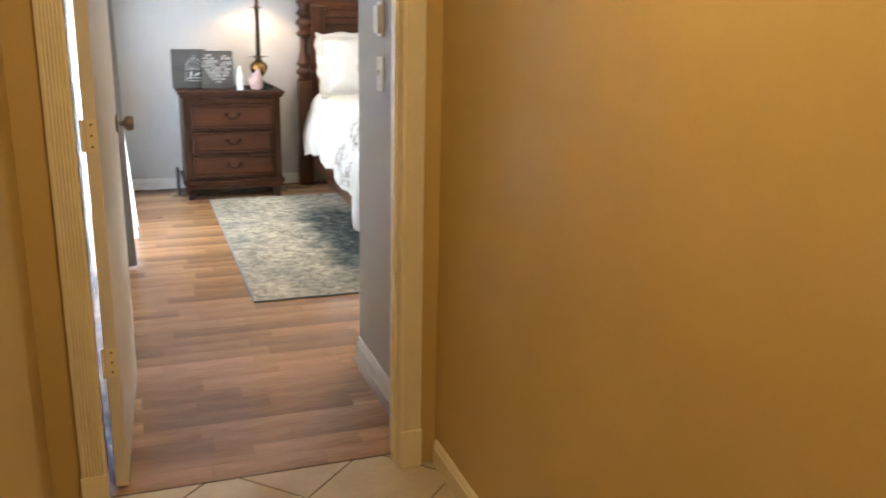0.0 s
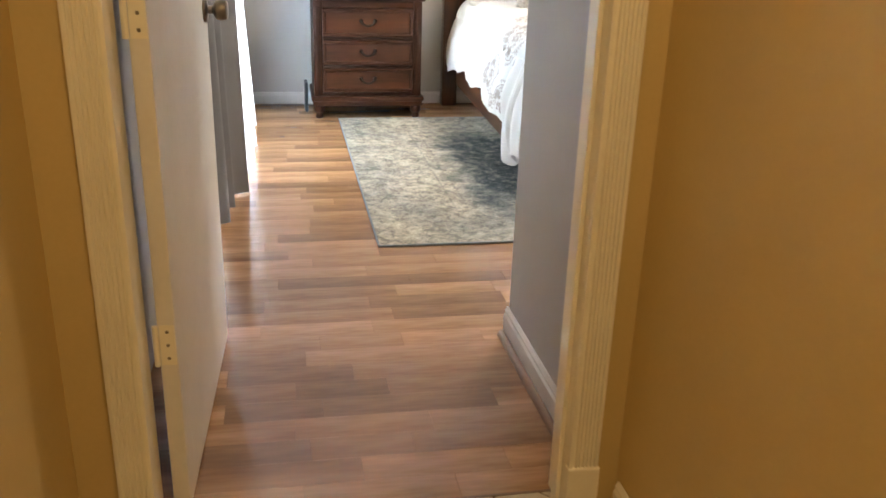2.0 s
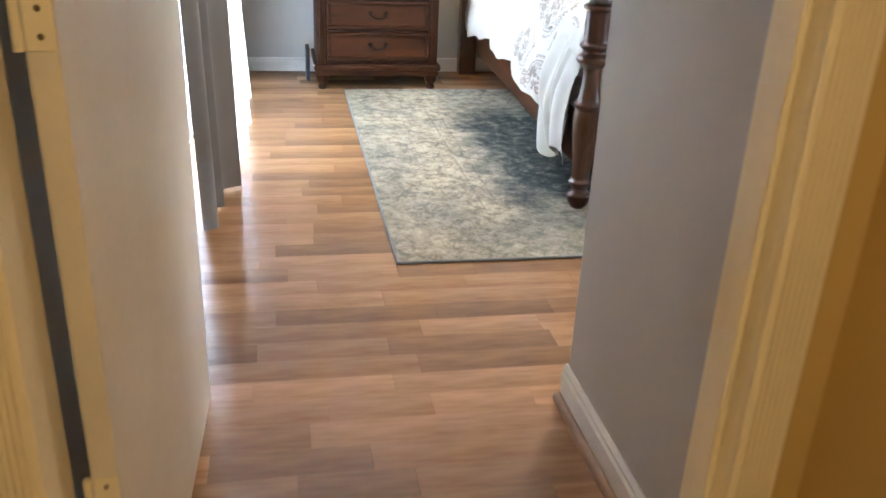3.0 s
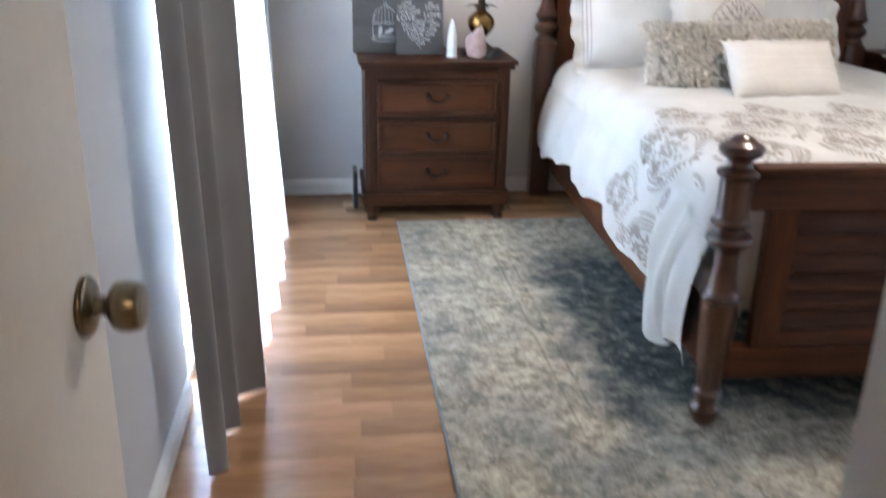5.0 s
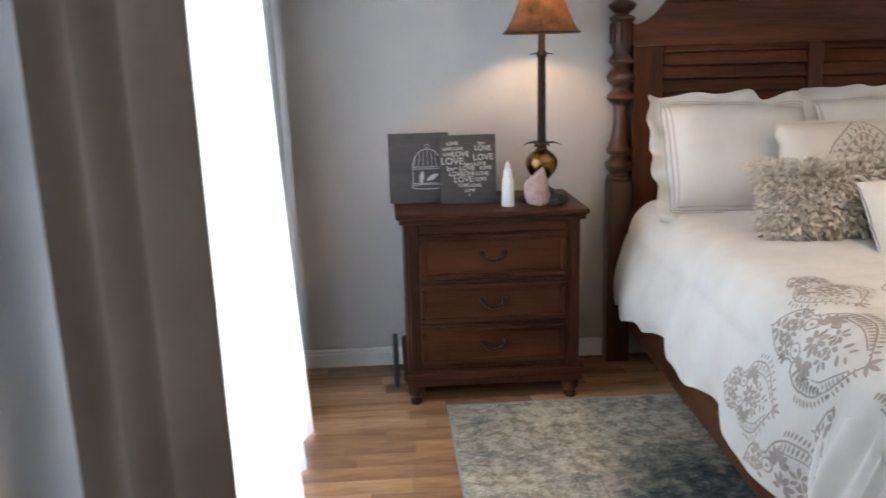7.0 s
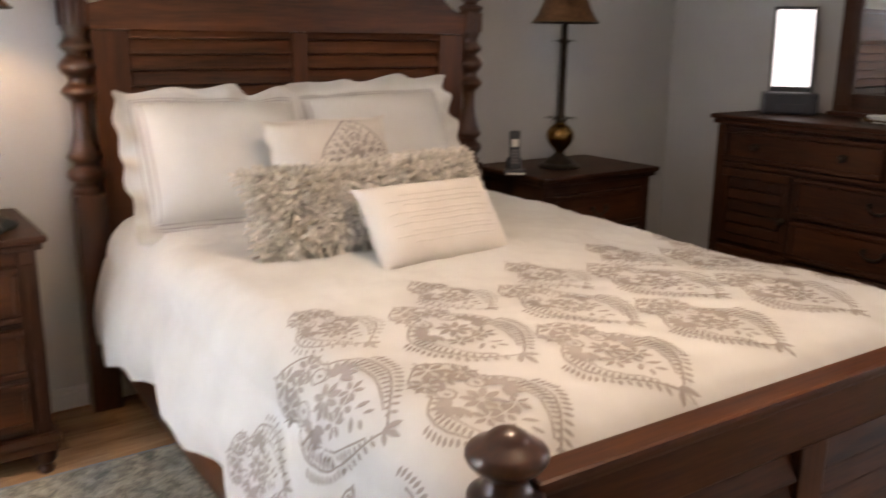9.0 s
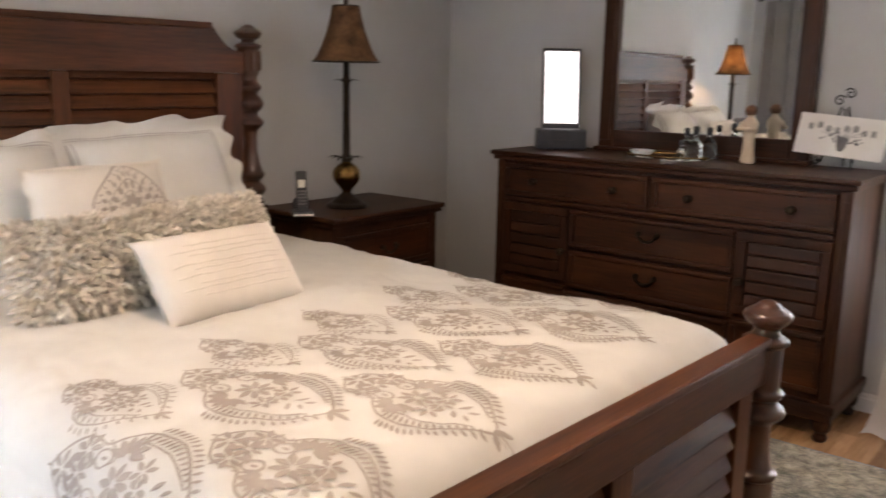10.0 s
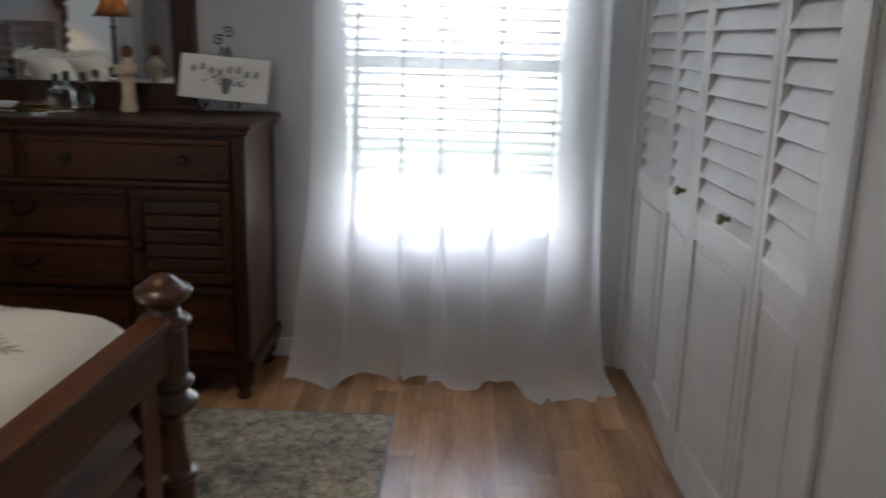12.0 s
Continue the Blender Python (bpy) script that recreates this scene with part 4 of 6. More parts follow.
def bed_frame():
    b = thing("bed", "dark reddish-brown wooden bed with turned posts and louvred boards", "bed", m=BED)
    turned = smooth_profile([(0.845, 0.055), (0.862, 0.056), (0.872, 0.046), (0.884, 0.046), (0.900, 0.060), (0.916, 0.066), (0.932, 0.060), (0.948, 0.043), (0.957, 0.043), (0.970, 0.056), (0.985, 0.061), (0.998, 0.053), (1.032, 0.041), (1.095, 0.030), (1.160, 0.030), (1.180, 0.034), (1.196, 0.050), (1.213, 0.063), (1.230, 0.054), (1.244, 0.039), (1.262, 0.038), (1.280, 0.055), (1.303, 0.063), (1.324, 0.052), (1.342, 0.036), (1.352, 0.040), (1.362, 0.052), (1.376, 0.055), (1.390, 0.046), (1.402, 0.037), (1.418, 0.037)])
    crown = smooth_profile([(1.430, 0.044), (1.44, 0.047), (1.535, 0.048), (1.545, 0.056), (1.556, 0.055), (1.565, 0.033), (1.574, 0.031), (1.584, 0.048), (1.604, 0.061), (1.614, 0.055), (1.626, 0.036), (1.638, 0.020), (1.643, 0.004)])
    for s in (-1, 1):
        x, y = s * HALF, LEN + 0.005
        bm = square_post(x, y, 0.0, 0.846, 0.054)
        lathe(turned + crown, 22, Matrix.Translation((x, y, 0)), bm)
        post = part("head_post", bm, WOOD_TURNED, b, "turned head post with a finial", True)
        for f in post.data.polygons[:26]:
            f.use_smooth = False
        for k in range(10):
            a = 2 * math.pi * k / 10
            part("flute", tube([(x + 0.047 * math.cos(a), y + 0.047 * math.sin(a), 1.445), (x + 0.047 * math.cos(a), y + 0.047 * math.sin(a), 1.528)], 0.008, 6), BED_Z, post)
    # top board with concave shoulders
    top = []
    for i in range(9):
        t = i / 8
        top.append((-HALF + 0.045 + 0.145 * t, 1.522 + 0.098 * t ** 2.2))
    out = top + [(-HALF + 0.205, 1.636), (HALF - 0.205, 1.636)] + [(-x, z) for x, z in top[::-1]]
    out += [(HALF - 0.045, 1.432), (-HALF + 0.045, 1.432)]
    part("top_board", extrude_outline(out, LEN - 0.018, LEN + 0.028), BED_X, b)
    part("cap_moulding", boxed(-HALF + 0.20, HALF - 0.20, LEN - 0.030, LEN + 0.034, 1.612, 1.640, bev=0.008), BED_X, b)
    y0, y1 = LEN - 0.016, LEN + 0.024
    for x0, x1 in ((-HALF + 0.05, -HALF + 0.182), (-0.034, 0.034), (HALF - 0.182, HALF - 0.05)):
        part("stile", boxed(x0, x1, y0, y1, 0.35, 1.431, bev=0.004), BED_Z, b)
    part("back_rail", boxed(-HALF + 0.05, HALF - 0.05, y0 + 0.002, y1 - 0.002, 0.20, 0.349, bev=0.004), BED_X, b)
    for x0, x1 in ((-HALF + 0.184, -0.036), (0.036, HALF - 0.184)):
        z = 0.395
        while z < 1.44:
            part("slat", boxed(x0, x1, -0.008, 0.008, -0.031, 0.031, bev=0.005, m=pose(0, LEN + 0.004, z, -26, 0, 0)), BED_X, b)
            z += 0.0575
    # foot end
    foot = smooth_profile([(0.0, 0.024), (0.012, 0.034), (0.040, 0.046), (0.058, 0.048), (0.072, 0.034), (0.088, 0.031), (0.100, 0.042), (0.112, 0.044), (0.122, 0.036), (0.16, 0.037), (0.25, 0.045), (0.33, 0.051), (0.385, 0.053), (0.405, 0.050), (0.412, 0.058), (0.424, 0.058), (0.432, 0.046), (0.470, 0.038), (0.520, 0.034), (0.556, 0.035), (0.572, 0.050), (0.586, 0.064), (0.602, 0.062), (0.614, 0.046), (0.624, 0.042), (0.634, 0.054), (0.646, 0.057), (0.654, 0.047), (0.665, 0.045), (0.755, 0.045), (0.768, 0.046), (0.775, 0.056), (0.788, 0.056), (0.796, 0.040), (0.808, 0.033), (0.818, 0.034), (0.830, 0.050), (0.846, 0.061), (0.858, 0.057), (0.866, 0.044), (0.872, 0.034), (0.880, 0.026), (0.886, 0.016), (0.889, 0.003)], 3)
    END = 1.237
    for px in (-0.806, 0.662):
        part("foot_post", lathe(foot, 26, Matrix.Translation((px, -END, 0.008))), WOOD_TURNED, b, "turned foot post with a ball finial", True)
    ya, yb = -END - 0.022, -END + 0.022
    xl, xr = -0.806 + 0.035, 0.662 - 0.035
    part("foot_rail", boxed(xl, xr, ya, yb, 0.685, 0.785, bev=0.006), BED_X, b)
    part("foot_cap", boxed(xl, xr, ya - 0.010, yb + 0.010, 0.786, 0.810, bev=0.008), BED_X, b)
    part("foot_rail", boxed(xl, xr, ya, yb, 0.165, 0.265, bev=0.006), BED_X, b)
    xl, xr, xm = xl + 0.065, xr - 0.065, (xl + xr) / 2
    for x0, x1 in ((xl, xl + 0.085), (xm - 0.042, xm + 0.042), (xr - 0.085, xr)):
        part("foot_stile", boxed(x0, x1, ya + 0.003, yb - 0.003, 0.266, 0.684, bev=0.004), BED_Z, b)
    for x0, x1 in ((xl + 0.087, xm - 0.044), (xm + 0.044, xr - 0.087)):
        z = 0.300
        while z < 0.70:
            part("slat", boxed(x0, x1, -0.006, 0.006, -0.034, 0.034, bev=0.004, m=pose(0, -END, z, -24, 0, 0)), BED_X, b)
            z += 0.0575
    for s in (-1, 1):
        x0, x1 = (-FOOT - 0.020, -FOOT + 0.010) if s < 0 else (FOOT - 0.075, FOOT - 0.045)
        part("side_rail", boxed(x0, x1, -END + 0.04, LEN - 0.05, 0.155, 0.365, bev=0.006), BED_Y, b)
    for k in range(6):
        yk = -LEN + 0.25 + k * 0.4
        part("under_slat", boxed(-HALF + 0.03, HALF - 0.03, yk - 0.04, yk + 0.04, 0.30, 0.325), WOOD_SHADE, b)
    return b


bed_frame()
box_spring = thing("box_spring", "pale cloth-covered box spring resting in the bed frame", "box spring", m=BED)
part("cover", boxed(-0.80, 0.80, -LEN + 0.075, LEN - 0.04, 0.326, 0.47, bev=0.02), MATTRESS, box_spring)
mat_ob = thing("mattress", "thick pale mattress under the duvet", "mattress", m=BED)
part("cover", boxed(-0.79, 0.79, -LEN + 0.085, LEN - 0.04, 0.471, 0.715, bev=0.05), MATTRESS, mat_ob)

# the duvet is a sheet over the mattress; s runs across it, v along it (both in metres from the bed's middle)
FLAT, RAD = 0.70, 0.135
V_FOOT, V_HEAD = -1.155, 1.10


def hem_drop(v, left):
    """How far the side hangs below the top, at v along the bed."""
    base = 0.472 - 0.05 * math.sin((v + 1.1) * 1.3) + 0.012 * math.sin(9 * v) + 0.008 * math.sin(23 * v)
    if left:
        base += 0.20 * math.exp(-((v + 0.92) / 0.13) ** 2)
    return base


def duvet_point(s, v, lift=0.0):
    """The cloth's surface point for sheet coordinates s, v, raised by lift."""
    q = Vector((s * 1.7, v * 1.7, 0.3))
    puff = 0.012 * noise.noise(q * 1.3) + 0.006 * noise.noise(q * 4.1) + 0.007 * (0.5 - abs(noise.noise(Vector((q.x * 5.5 + q.y * 2, q.y * 9, 1.7))))) + 0.0045 * (0.5 - abs(noise.noise(Vector((q.x * 11 - q.y * 3, q.y * 5, 6.1)))))
    a = abs(s)
    sg = -1 if s < 0 else 1
    top = 0.752 + 0.014 * math.cos(s * 1.9) + puff
    crown = 0.020 * max(0.0, 1 - ((v - 0.2) / 1.2) ** 2)
    top += crown + 0.018 * min(1.0, max(0.0, (-0.35 - v) / 0.45))
    # the edge at the head is plump, at the foot it dips behind the board
    if v < -0.93:
        k = min(1.0, (-0.93 - v) / 0.225)
        top -= 0.12 * k ** 4 + 0.006 * k
    arc = RAD * math.pi / 2
    if a <= FLAT:
        p = Vector((s, v, top))
        n = Vector((0, 0, 1))
    elif a <= FLAT + arc:
        t = (a - FLAT) / RAD
        p = Vector((sg * (FLAT + RAD * math.sin(t)), v, top - RAD * (1 - math.cos(t))))
        n = Vector((sg * math.sin(t), 0, math.cos(t)))
    else:
        d = a - FLAT - arc
        full = max(0.05, hem_drop(v, s < 0) - RAD)
        wave = 0.022 * math.sin(8.5 * v + 1.1 * math.sin(3 * v)) + 0.010 * math.sin(21 * v + 2)
        if s < 0 and v < -0.66:
            wave += 0.030 * math.sin(34 * v) * min(1, (-0.66 - v) / 0.15)
        g = min(1.0, d / full)
        p = Vector((sg * (FLAT + RAD + 0.050 * math.sin(g * 2.2) + 0.008 + wave * g), v, top - RAD - d))
        n = Vector((sg, 0, 0.1)).normalized()
    return p + n * lift


def duvet():
    ob = thing("duvet", "white embroidered duvet draped over the bed, bunched at a corner", "duvet", m=BED)
    arc = RAD * math.pi / 2

    def fn(u, w):
        v = V_FOOT + (V_HEAD - V_FOOT) * w
        left, right = FLAT + arc + hem_drop(v, True) - RAD, FLAT + arc + hem_drop(v, False) - RAD
        s = -left + (left + right) * u
        return duvet_point(s, v)

    bm = grid_mesh(190, 190, fn, 0.0)
    part("cover", bm, LINEN, ob, "", True)
    # foot end tucked down between mattress and footboard
    def tuck(u, w):
        s = -0.80 + 1.60 * u
        p = duvet_point(s * 0.86, V_FOOT)
        return Vector((s, V_FOOT - 0.012 * math.sin(w * 3.1), p.z - 0.25 * w - (0.08 if abs(s) > 0.7 else 0) * w))
    part("foot_fold", grid_mesh(50, 6, tuck), LINEN, ob, "", True)
    # the bunched corner hanging past the post
    def bunch(u, w):
        ang = (u - 0.5) * 2.6
        fold = 0.020 * math.sin(7 * ang + 2.2 * w) + 0.011 * math.sin(15 * ang - 4 * w + 1)
        taper = 1 - 0.90 * w ** 1.9
        r = 0.100 * math.sin(0.15 + 2.3 * w) + fold * (0.4 + 0.8 * w)
        x = -0.835 - r * math.cos(ang) * (0.35 + 0.65 * taper) + 0.02 * w
        y = -0.960 + 0.165 * math.sin(ang) * taper + 0.5 * fold + 0.01 * w
        return Vector((x, y, 0.655 - 0.51 * w - 0.06 * (1 - w) * abs(ang) + 0.012 * math.sin(9 * ang) * w))
    part("corner_fold", grid_mesh(64, 36, bunch), LINEN, ob, "", True)

    def flat(bm, pts):
        for s, v in pts:
            edge = FLAT + arc + hem_drop(v, s < 0) - RAD - 0.02
            if abs(s) > edge or v < V_FOOT + 0.02 or (abs(s) > 0.86 and v < -0.86):
                return
        vs = [bm.verts.new(duvet_point(p[0], p[1], 0.0022)) for p in pts]
        bm.faces.new(vs)

    def petal(bm, c, ang, length, width):
        """A leaf-shaped stitch block from c along ang."""
        ca, sa = math.cos(ang), math.sin(ang)
        pts = []
        for t, w in ((0, 0.12), (0.25, 0.75), (0.55, 1.0), (0.82, 0.6), (1.0, 0.0), (0.82, -0.6), (0.55, -1.0), (0.25, -0.75), (0, -0.12)):
            l, k = t * length, w * width / 2
            pts.append((c[0] + l * ca - k * sa, c[1] + l * sa + k * ca))
        flat(bm, pts)

    def stroke(bm, pts, w):
        for (ax, ay), (bx, by) in zip(pts, pts[1:]):
            dx, dy = bx - ax, by - ay
            n = math.hypot(dx, dy) or 1
            nx, ny = -dy / n * w / 2, dx / n * w / 2
            flat(bm, [(ax + nx, ay + ny), (ax - nx, ay - ny), (bx - nx, by - ny), (bx + nx, by + ny)])

    OGEE = [(0, 0.03), (0.05, 0.26), (0.10, 0.46), (0.16, 0.56), (0.22, 0.58), (0.27, 0.52), (0.31, 0.54), (0.36, 0.76), (0.42, 0.92), (0.50, 1.0), (0.58, 1.0), (0.66, 0.92), (0.74, 0.75), (0.81, 0.53), (0.87, 0.32), (0.91, 0.16), (0.94, 0.03)]
    TURN = math.radians(7.0)

    def medallion(p0, q0, length, half):
        """A pointed ogee of flowers inside a laddered border, the point towards the foot."""
        bm = bmesh.new()
        big = length > 0.35
        f = half / 0.150

        def at(p, q):
            # p across and q down the drop, turned with the slightly crooked cover
            p, q = p0 + p, q0 + q
            return (p * math.cos(TURN) + q * math.sin(TURN), p * math.sin(TURN) - q * math.cos(TURN))

        def side(t):
            t = min(max(t, 0.0), 0.94)
            for (ta, wa), (tb, wb) in zip(OGEE, OGEE[1:]):
                if t <= tb:
                    return half * (wa + (wb - wa) * (t - ta) / (tb - ta))
            return 0.0

        def leaf(p, q, ang, l, w):
            # ang 0 points down the drop, positive swings outwards along +p
            a, b = at(p, q), at(p + math.sin(ang) * 0.01, q + math.cos(ang) * 0.01)
            petal(bm, a, math.atan2(b[1] - a[1], b[0] - a[0]), l, w)

        def line(pts, w):
            stroke(bm, [at(p, q) for p, q in pts], w)

        def flower(p, q, r, n, a0=0.0, span=2 * math.pi):
            for k in range(n):
                a = a0 + span * k / (n if span > 6 else max(1, n - 1))
                leaf(p + 0.18 * r * math.sin(a), q + 0.18 * r * math.cos(a), a, r, r * (0.46 if n > 5 else 0.55))

        for sg in (-1, 1):
            line([(sg * 0.86 * side(t / 44), length * t / 44) for t in range(0, 42)], 0.0062 * f)
            line([(sg * 0.62 * side(t / 44), length * (t / 44 - 0.012)) for t in range(17, 39)], 0.0048 * f)
            n = 15 if big else 9
            for i in range(n):
                t = 0.47 + 0.42 * i / (n - 1)
                w, q = side(t), length * t
                ang = sg * (1.25 - 1.0 * (t - 0.47) / 0.42)
                leaf(sg * 0.93 * w, q, ang, 0.024 * f, 0.0095 * f)
                leaf(sg * 0.66 * w, q - 0.004, ang + sg * 0.15, max(0.006, 0.19 * w), 0.0085 * f)
            # fanned palmettes in the shoulders of the bulb, leafy sprigs in the crown
            flower(sg * 0.40 * side(0.46), length * 0.44, 0.045 * f, 7, sg * 1.57 - 1.5, 3.0)
            flower(sg * 0.25 * side(0.62), length * 0.60, 0.030 * f, 6, sg * 0.5)
            leaf(sg * 0.06 * half, length * 0.70, sg * 0.9, 0.036 * f, 0.014 * f)
            leaf(sg * 0.05 * half, length * 0.76, sg * 0.6, 0.028 * f, 0.011 * f)
            flower(sg * 0.56 * side(0.20), length * 0.20, 0.034 * f, 7, sg * 0.3)
            leaf(sg * 0.10 * half, length * 0.11, sg * 0.8, 0.034 * f, 0.014 * f)
            leaf(sg * 0.10 * half, length * 0.25, sg * 1.0, 0.032 * f, 0.013 * f)
            r = 0.020 * f
            line([(sg * 0.27 * half + r * math.cos(k * 0.6), length * 0.325 + 1.2 * r * math.sin(k * 0.6)) for k in range(12)], 0.0052 * f)
            leaf(sg * 0.27 * half, length * 0.31, 0.0, 0.020 * f, 0.010 * f)
            line([(sg * 0.52 * half * (1 - k / 12), length * (0.29 + 0.10 * math.sin(k * 0.3))) for k in range(9)], 0.0046 * f)
        flower(0, length * 0.08, 0.034 * f, 6, 0.5)
        flower(0, length * 0.20, 0.030 * f, 7)
        flower(0, length * 0.47, 0.040 * f, 8)
        flower(0, length * 0.62, 0.026 * f, 5)
        for a, l in ((-0.75, 0.044), (0, 0.056), (0.75, 0.044)):
            leaf(0, length * 0.925, a, l * f, 0.015 * f)
        line([(0, -0.016), (0, 0.004)], 0.005)
        bmesh.ops.recalc_face_normals(bm, faces=bm.faces[:])
        part("embroidery", bm, THREAD, ob, "taupe embroidered medallion")["kind"] = "stuff"

    for k in range(-4, 5):
        medallion(-0.012 + 0.357 * k, 0.190, 0.310, 0.106)
        medallion(-0.185 + 0.357 * k, 0.340, 0.452, 0.140)
        medallion(-0.020 + 0.357 * k, 0.660, 0.402, 0.140)
    return ob


duvet()


# ---- pillows ----
def cushion(name, label, category, m, w, h, t, material, flange=0.0, seed=0, sag=0.0, group=""):
    """A stuffed cushion in its own x-z plane, thick along y, with pinched corners."""
    c = thing(name, label, category, group, m)
    rnd = random.Random(seed)
    off = Vector((rnd.uniform(0, 9), rnd.uniform(0, 9), 0))

    def shape(u, v, side):
        a, b = 2 * u - 1, 2 * v - 1
        fx, fz = w / 2 / (w / 2 + flange), h / 2 / (h / 2 + flange)
        ia, ib = a / fx, b / fz
        bulge = 0.0
        if abs(ia) < 1 and abs(ib) < 1:
            bulge = ((1 - ia ** 4) * (1 - ib ** 4)) ** 0.55
        pinch = 1 - (0.055 - 0.45 * flange) * (b * b) * (1 - abs(a) ** 8)
        pinch2 = 1 - (0.07 - 0.45 * flange) * (a * a) * (1 - abs(b) ** 8)
        corner = 1 - 0.9 * flange * abs(a * b) ** 7
        pinch, pinch2 = pinch * corner, pinch2 * corner
        x = a * (w / 2 + flange) * pinch2
        z = b * (h / 2 + flange) * pinch - sag * (1 - a * a) * max(0, b)
        n = noise.noise(Vector((x * 5, z * 5, side * 3.0)) + off)
        rim = max(0.0, max(abs(ia), abs(ib)) - 0.95) * 8
        wv = 0.022 * noise.noise(Vector((a * 3.2, b * 3.2, seed))) * rim
        # the loose flange ruffles along its edges
        x += 0.06 * flange * max(0.0, abs(ia) - 1.0) * 4 * math.copysign(1, a) * (math.sin(9 * b + seed) + 0.8 * math.sin(17 * b + 2 * a + 2 * seed))
        wv += 0.9 * flange * max(0.0, max(abs(ia), abs(ib)) - 1.0) * (math.sin(15 * b + 2 * seed) + math.sin(11 * a + seed))
        z += 0.05 * flange * math.sin(5 * a + seed) * max(0.0, b) ** 6
        return Vector((x, side * (t / 2 * bulge * (1 + 0.12 * n) + 0.002) + wv, z + h / 2 + flange))

    bm = bmesh.new()
    nu = 44
    for side in (-1, 1):
        vs = [[bm.verts.new(shape(i / nu, j / nu, side)) for j in range(nu + 1)] for i in range(nu + 1)]
        for i in range(nu):
            for j in range(nu):
                q = (vs[i][j], vs[i + 1][j], vs[i + 1][j + 1], vs[i][j + 1])
                bm.faces.new(q if side < 0 else q[::-1])
    bmesh.ops.remove_doubles(bm, verts=bm.verts[:], dist=0.0005)
    part("cover", bm, material, c, "", True)
    return c, shape


def stripes(c, shape, fracs, material):
    """Thin stitched lines round the front of a sham, following its surface."""
    for f in fracs:
        bm = bmesh.new()
        pts = []
        n = 40
        lo, hi = f, 1 - f
        for i in range(n):
            pts.append((lo + (hi - lo) * i / n, lo))
        for i in range(n):
            pts.append((hi, lo + (hi - lo) * i / n))
        for i in range(n):
            pts.append((hi - (hi - lo) * i / n, hi))
        for i in range(n + 1):
            pts.append((lo, hi - (hi - lo) * i / n))
        for (a, b), (c2, d) in zip(pts, pts[1:]):
            k = 0.0035
            if abs(c2 - a) > abs(d - b):
                q = [(a, b - k), (c2, d - k), (c2, d + k), (a, b + k)]
            else:
                q = [(a - k, b), (a + k, b), (c2 + k, d), (c2 - k, d)]
            bm.faces.new([bm.verts.new(shape(u, v, -1) + Vector((0, -0.0035, 0))) for u, v in q])
        part("stitched_stripe", bm, material, c)


def sham(m, seed):
    c, f = cushion("pillow_sham", "white pillow sham with grey stitched border leaning on the headboard", "pillow", m, 0.60, 0.435, 0.25, LINEN, 0.070, seed, 0.0, "pillow shams")
    stripes(c, f, (0.085, 0.103, 0.121), THREAD_LIGHT)


sham(BED @ pose(-0.465, 0.705, 0.728, -27, 1.5, 2), 3)
sham(BED @ pose(0.180, 0.735, 0.735, -26, -2, -3), 7)

MID, mid_shape = cushion("throw_pillow", "small ivory throw pillow with a taupe embroidered medallion", "pillow", BED @ pose(-0.165, 0.53, 0.812, -20, 0, 1), 0.47, 0.33, 0.15, LINEN_OLD, 0.012, 21)
bm = bmesh.new()
for r, n, l in ((0.004, 9, 0.036), (0.046, 14, 0.030), (0.080, 22, 0.024), (0.104, 30, 0.012)):
    for k in range(n):
        a = 2 * math.pi * k / n
        ca, sa = math.cos(a), math.sin(a)
        pts = []
        for t, w in ((0, 0.1), (0.4, 0.9), (0.75, 0.7), (1, 0), (0.75, -0.7), (0.4, -0.9), (0, -0.1)):
            q = r + t * l
            pts.append((0.63 + (q * ca - w * l * 0.36 * sa) / 0.454 * (1 - 0.45 * max(0.0, sa) ** 2 * min(1, q / 0.1)), 0.52 + (q * sa + w * l * 0.36 * ca) / 0.354 * (1 + 0.25 * max(0.0, sa) ** 3)))
        bm.faces.new([bm.verts.new(mid_shape(min(max(u, 0.02), 0.98), min(max(v, 0.02), 0.98), -1) + Vector((0, -0.004, 0))) for u, v in pts])
for r0, r1 in ((0.121, 0.128), (0.072, 0.076), (0.040, 0.043)):
    for k in range(40):
        quad = []
        for r, a in ((r0, k), (r1, k), (r1, k + 1), (r0, k + 1)):
            ca, sa = math.cos(a * math.pi / 20), math.sin(a * math.pi / 20)
            quad.append((0.63 + r * ca / 0.454 * (1 - 0.45 * max(0.0, sa) ** 2 * min(1, r / 0.1)), 0.52 + r * sa / 0.354 * (1 + 0.25 * max(0.0, sa) ** 3)))
        bm.faces.new([bm.verts.new(mid_shape(min(max(u, 0.02), 0.98), min(max(v, 0.02), 0.98), -1) + Vector((0, -0.0045, 0))) for u, v in quad])
part("embroidery", bm, THREAD, MID, "taupe embroidered medallion")["kind"] = "stuff"

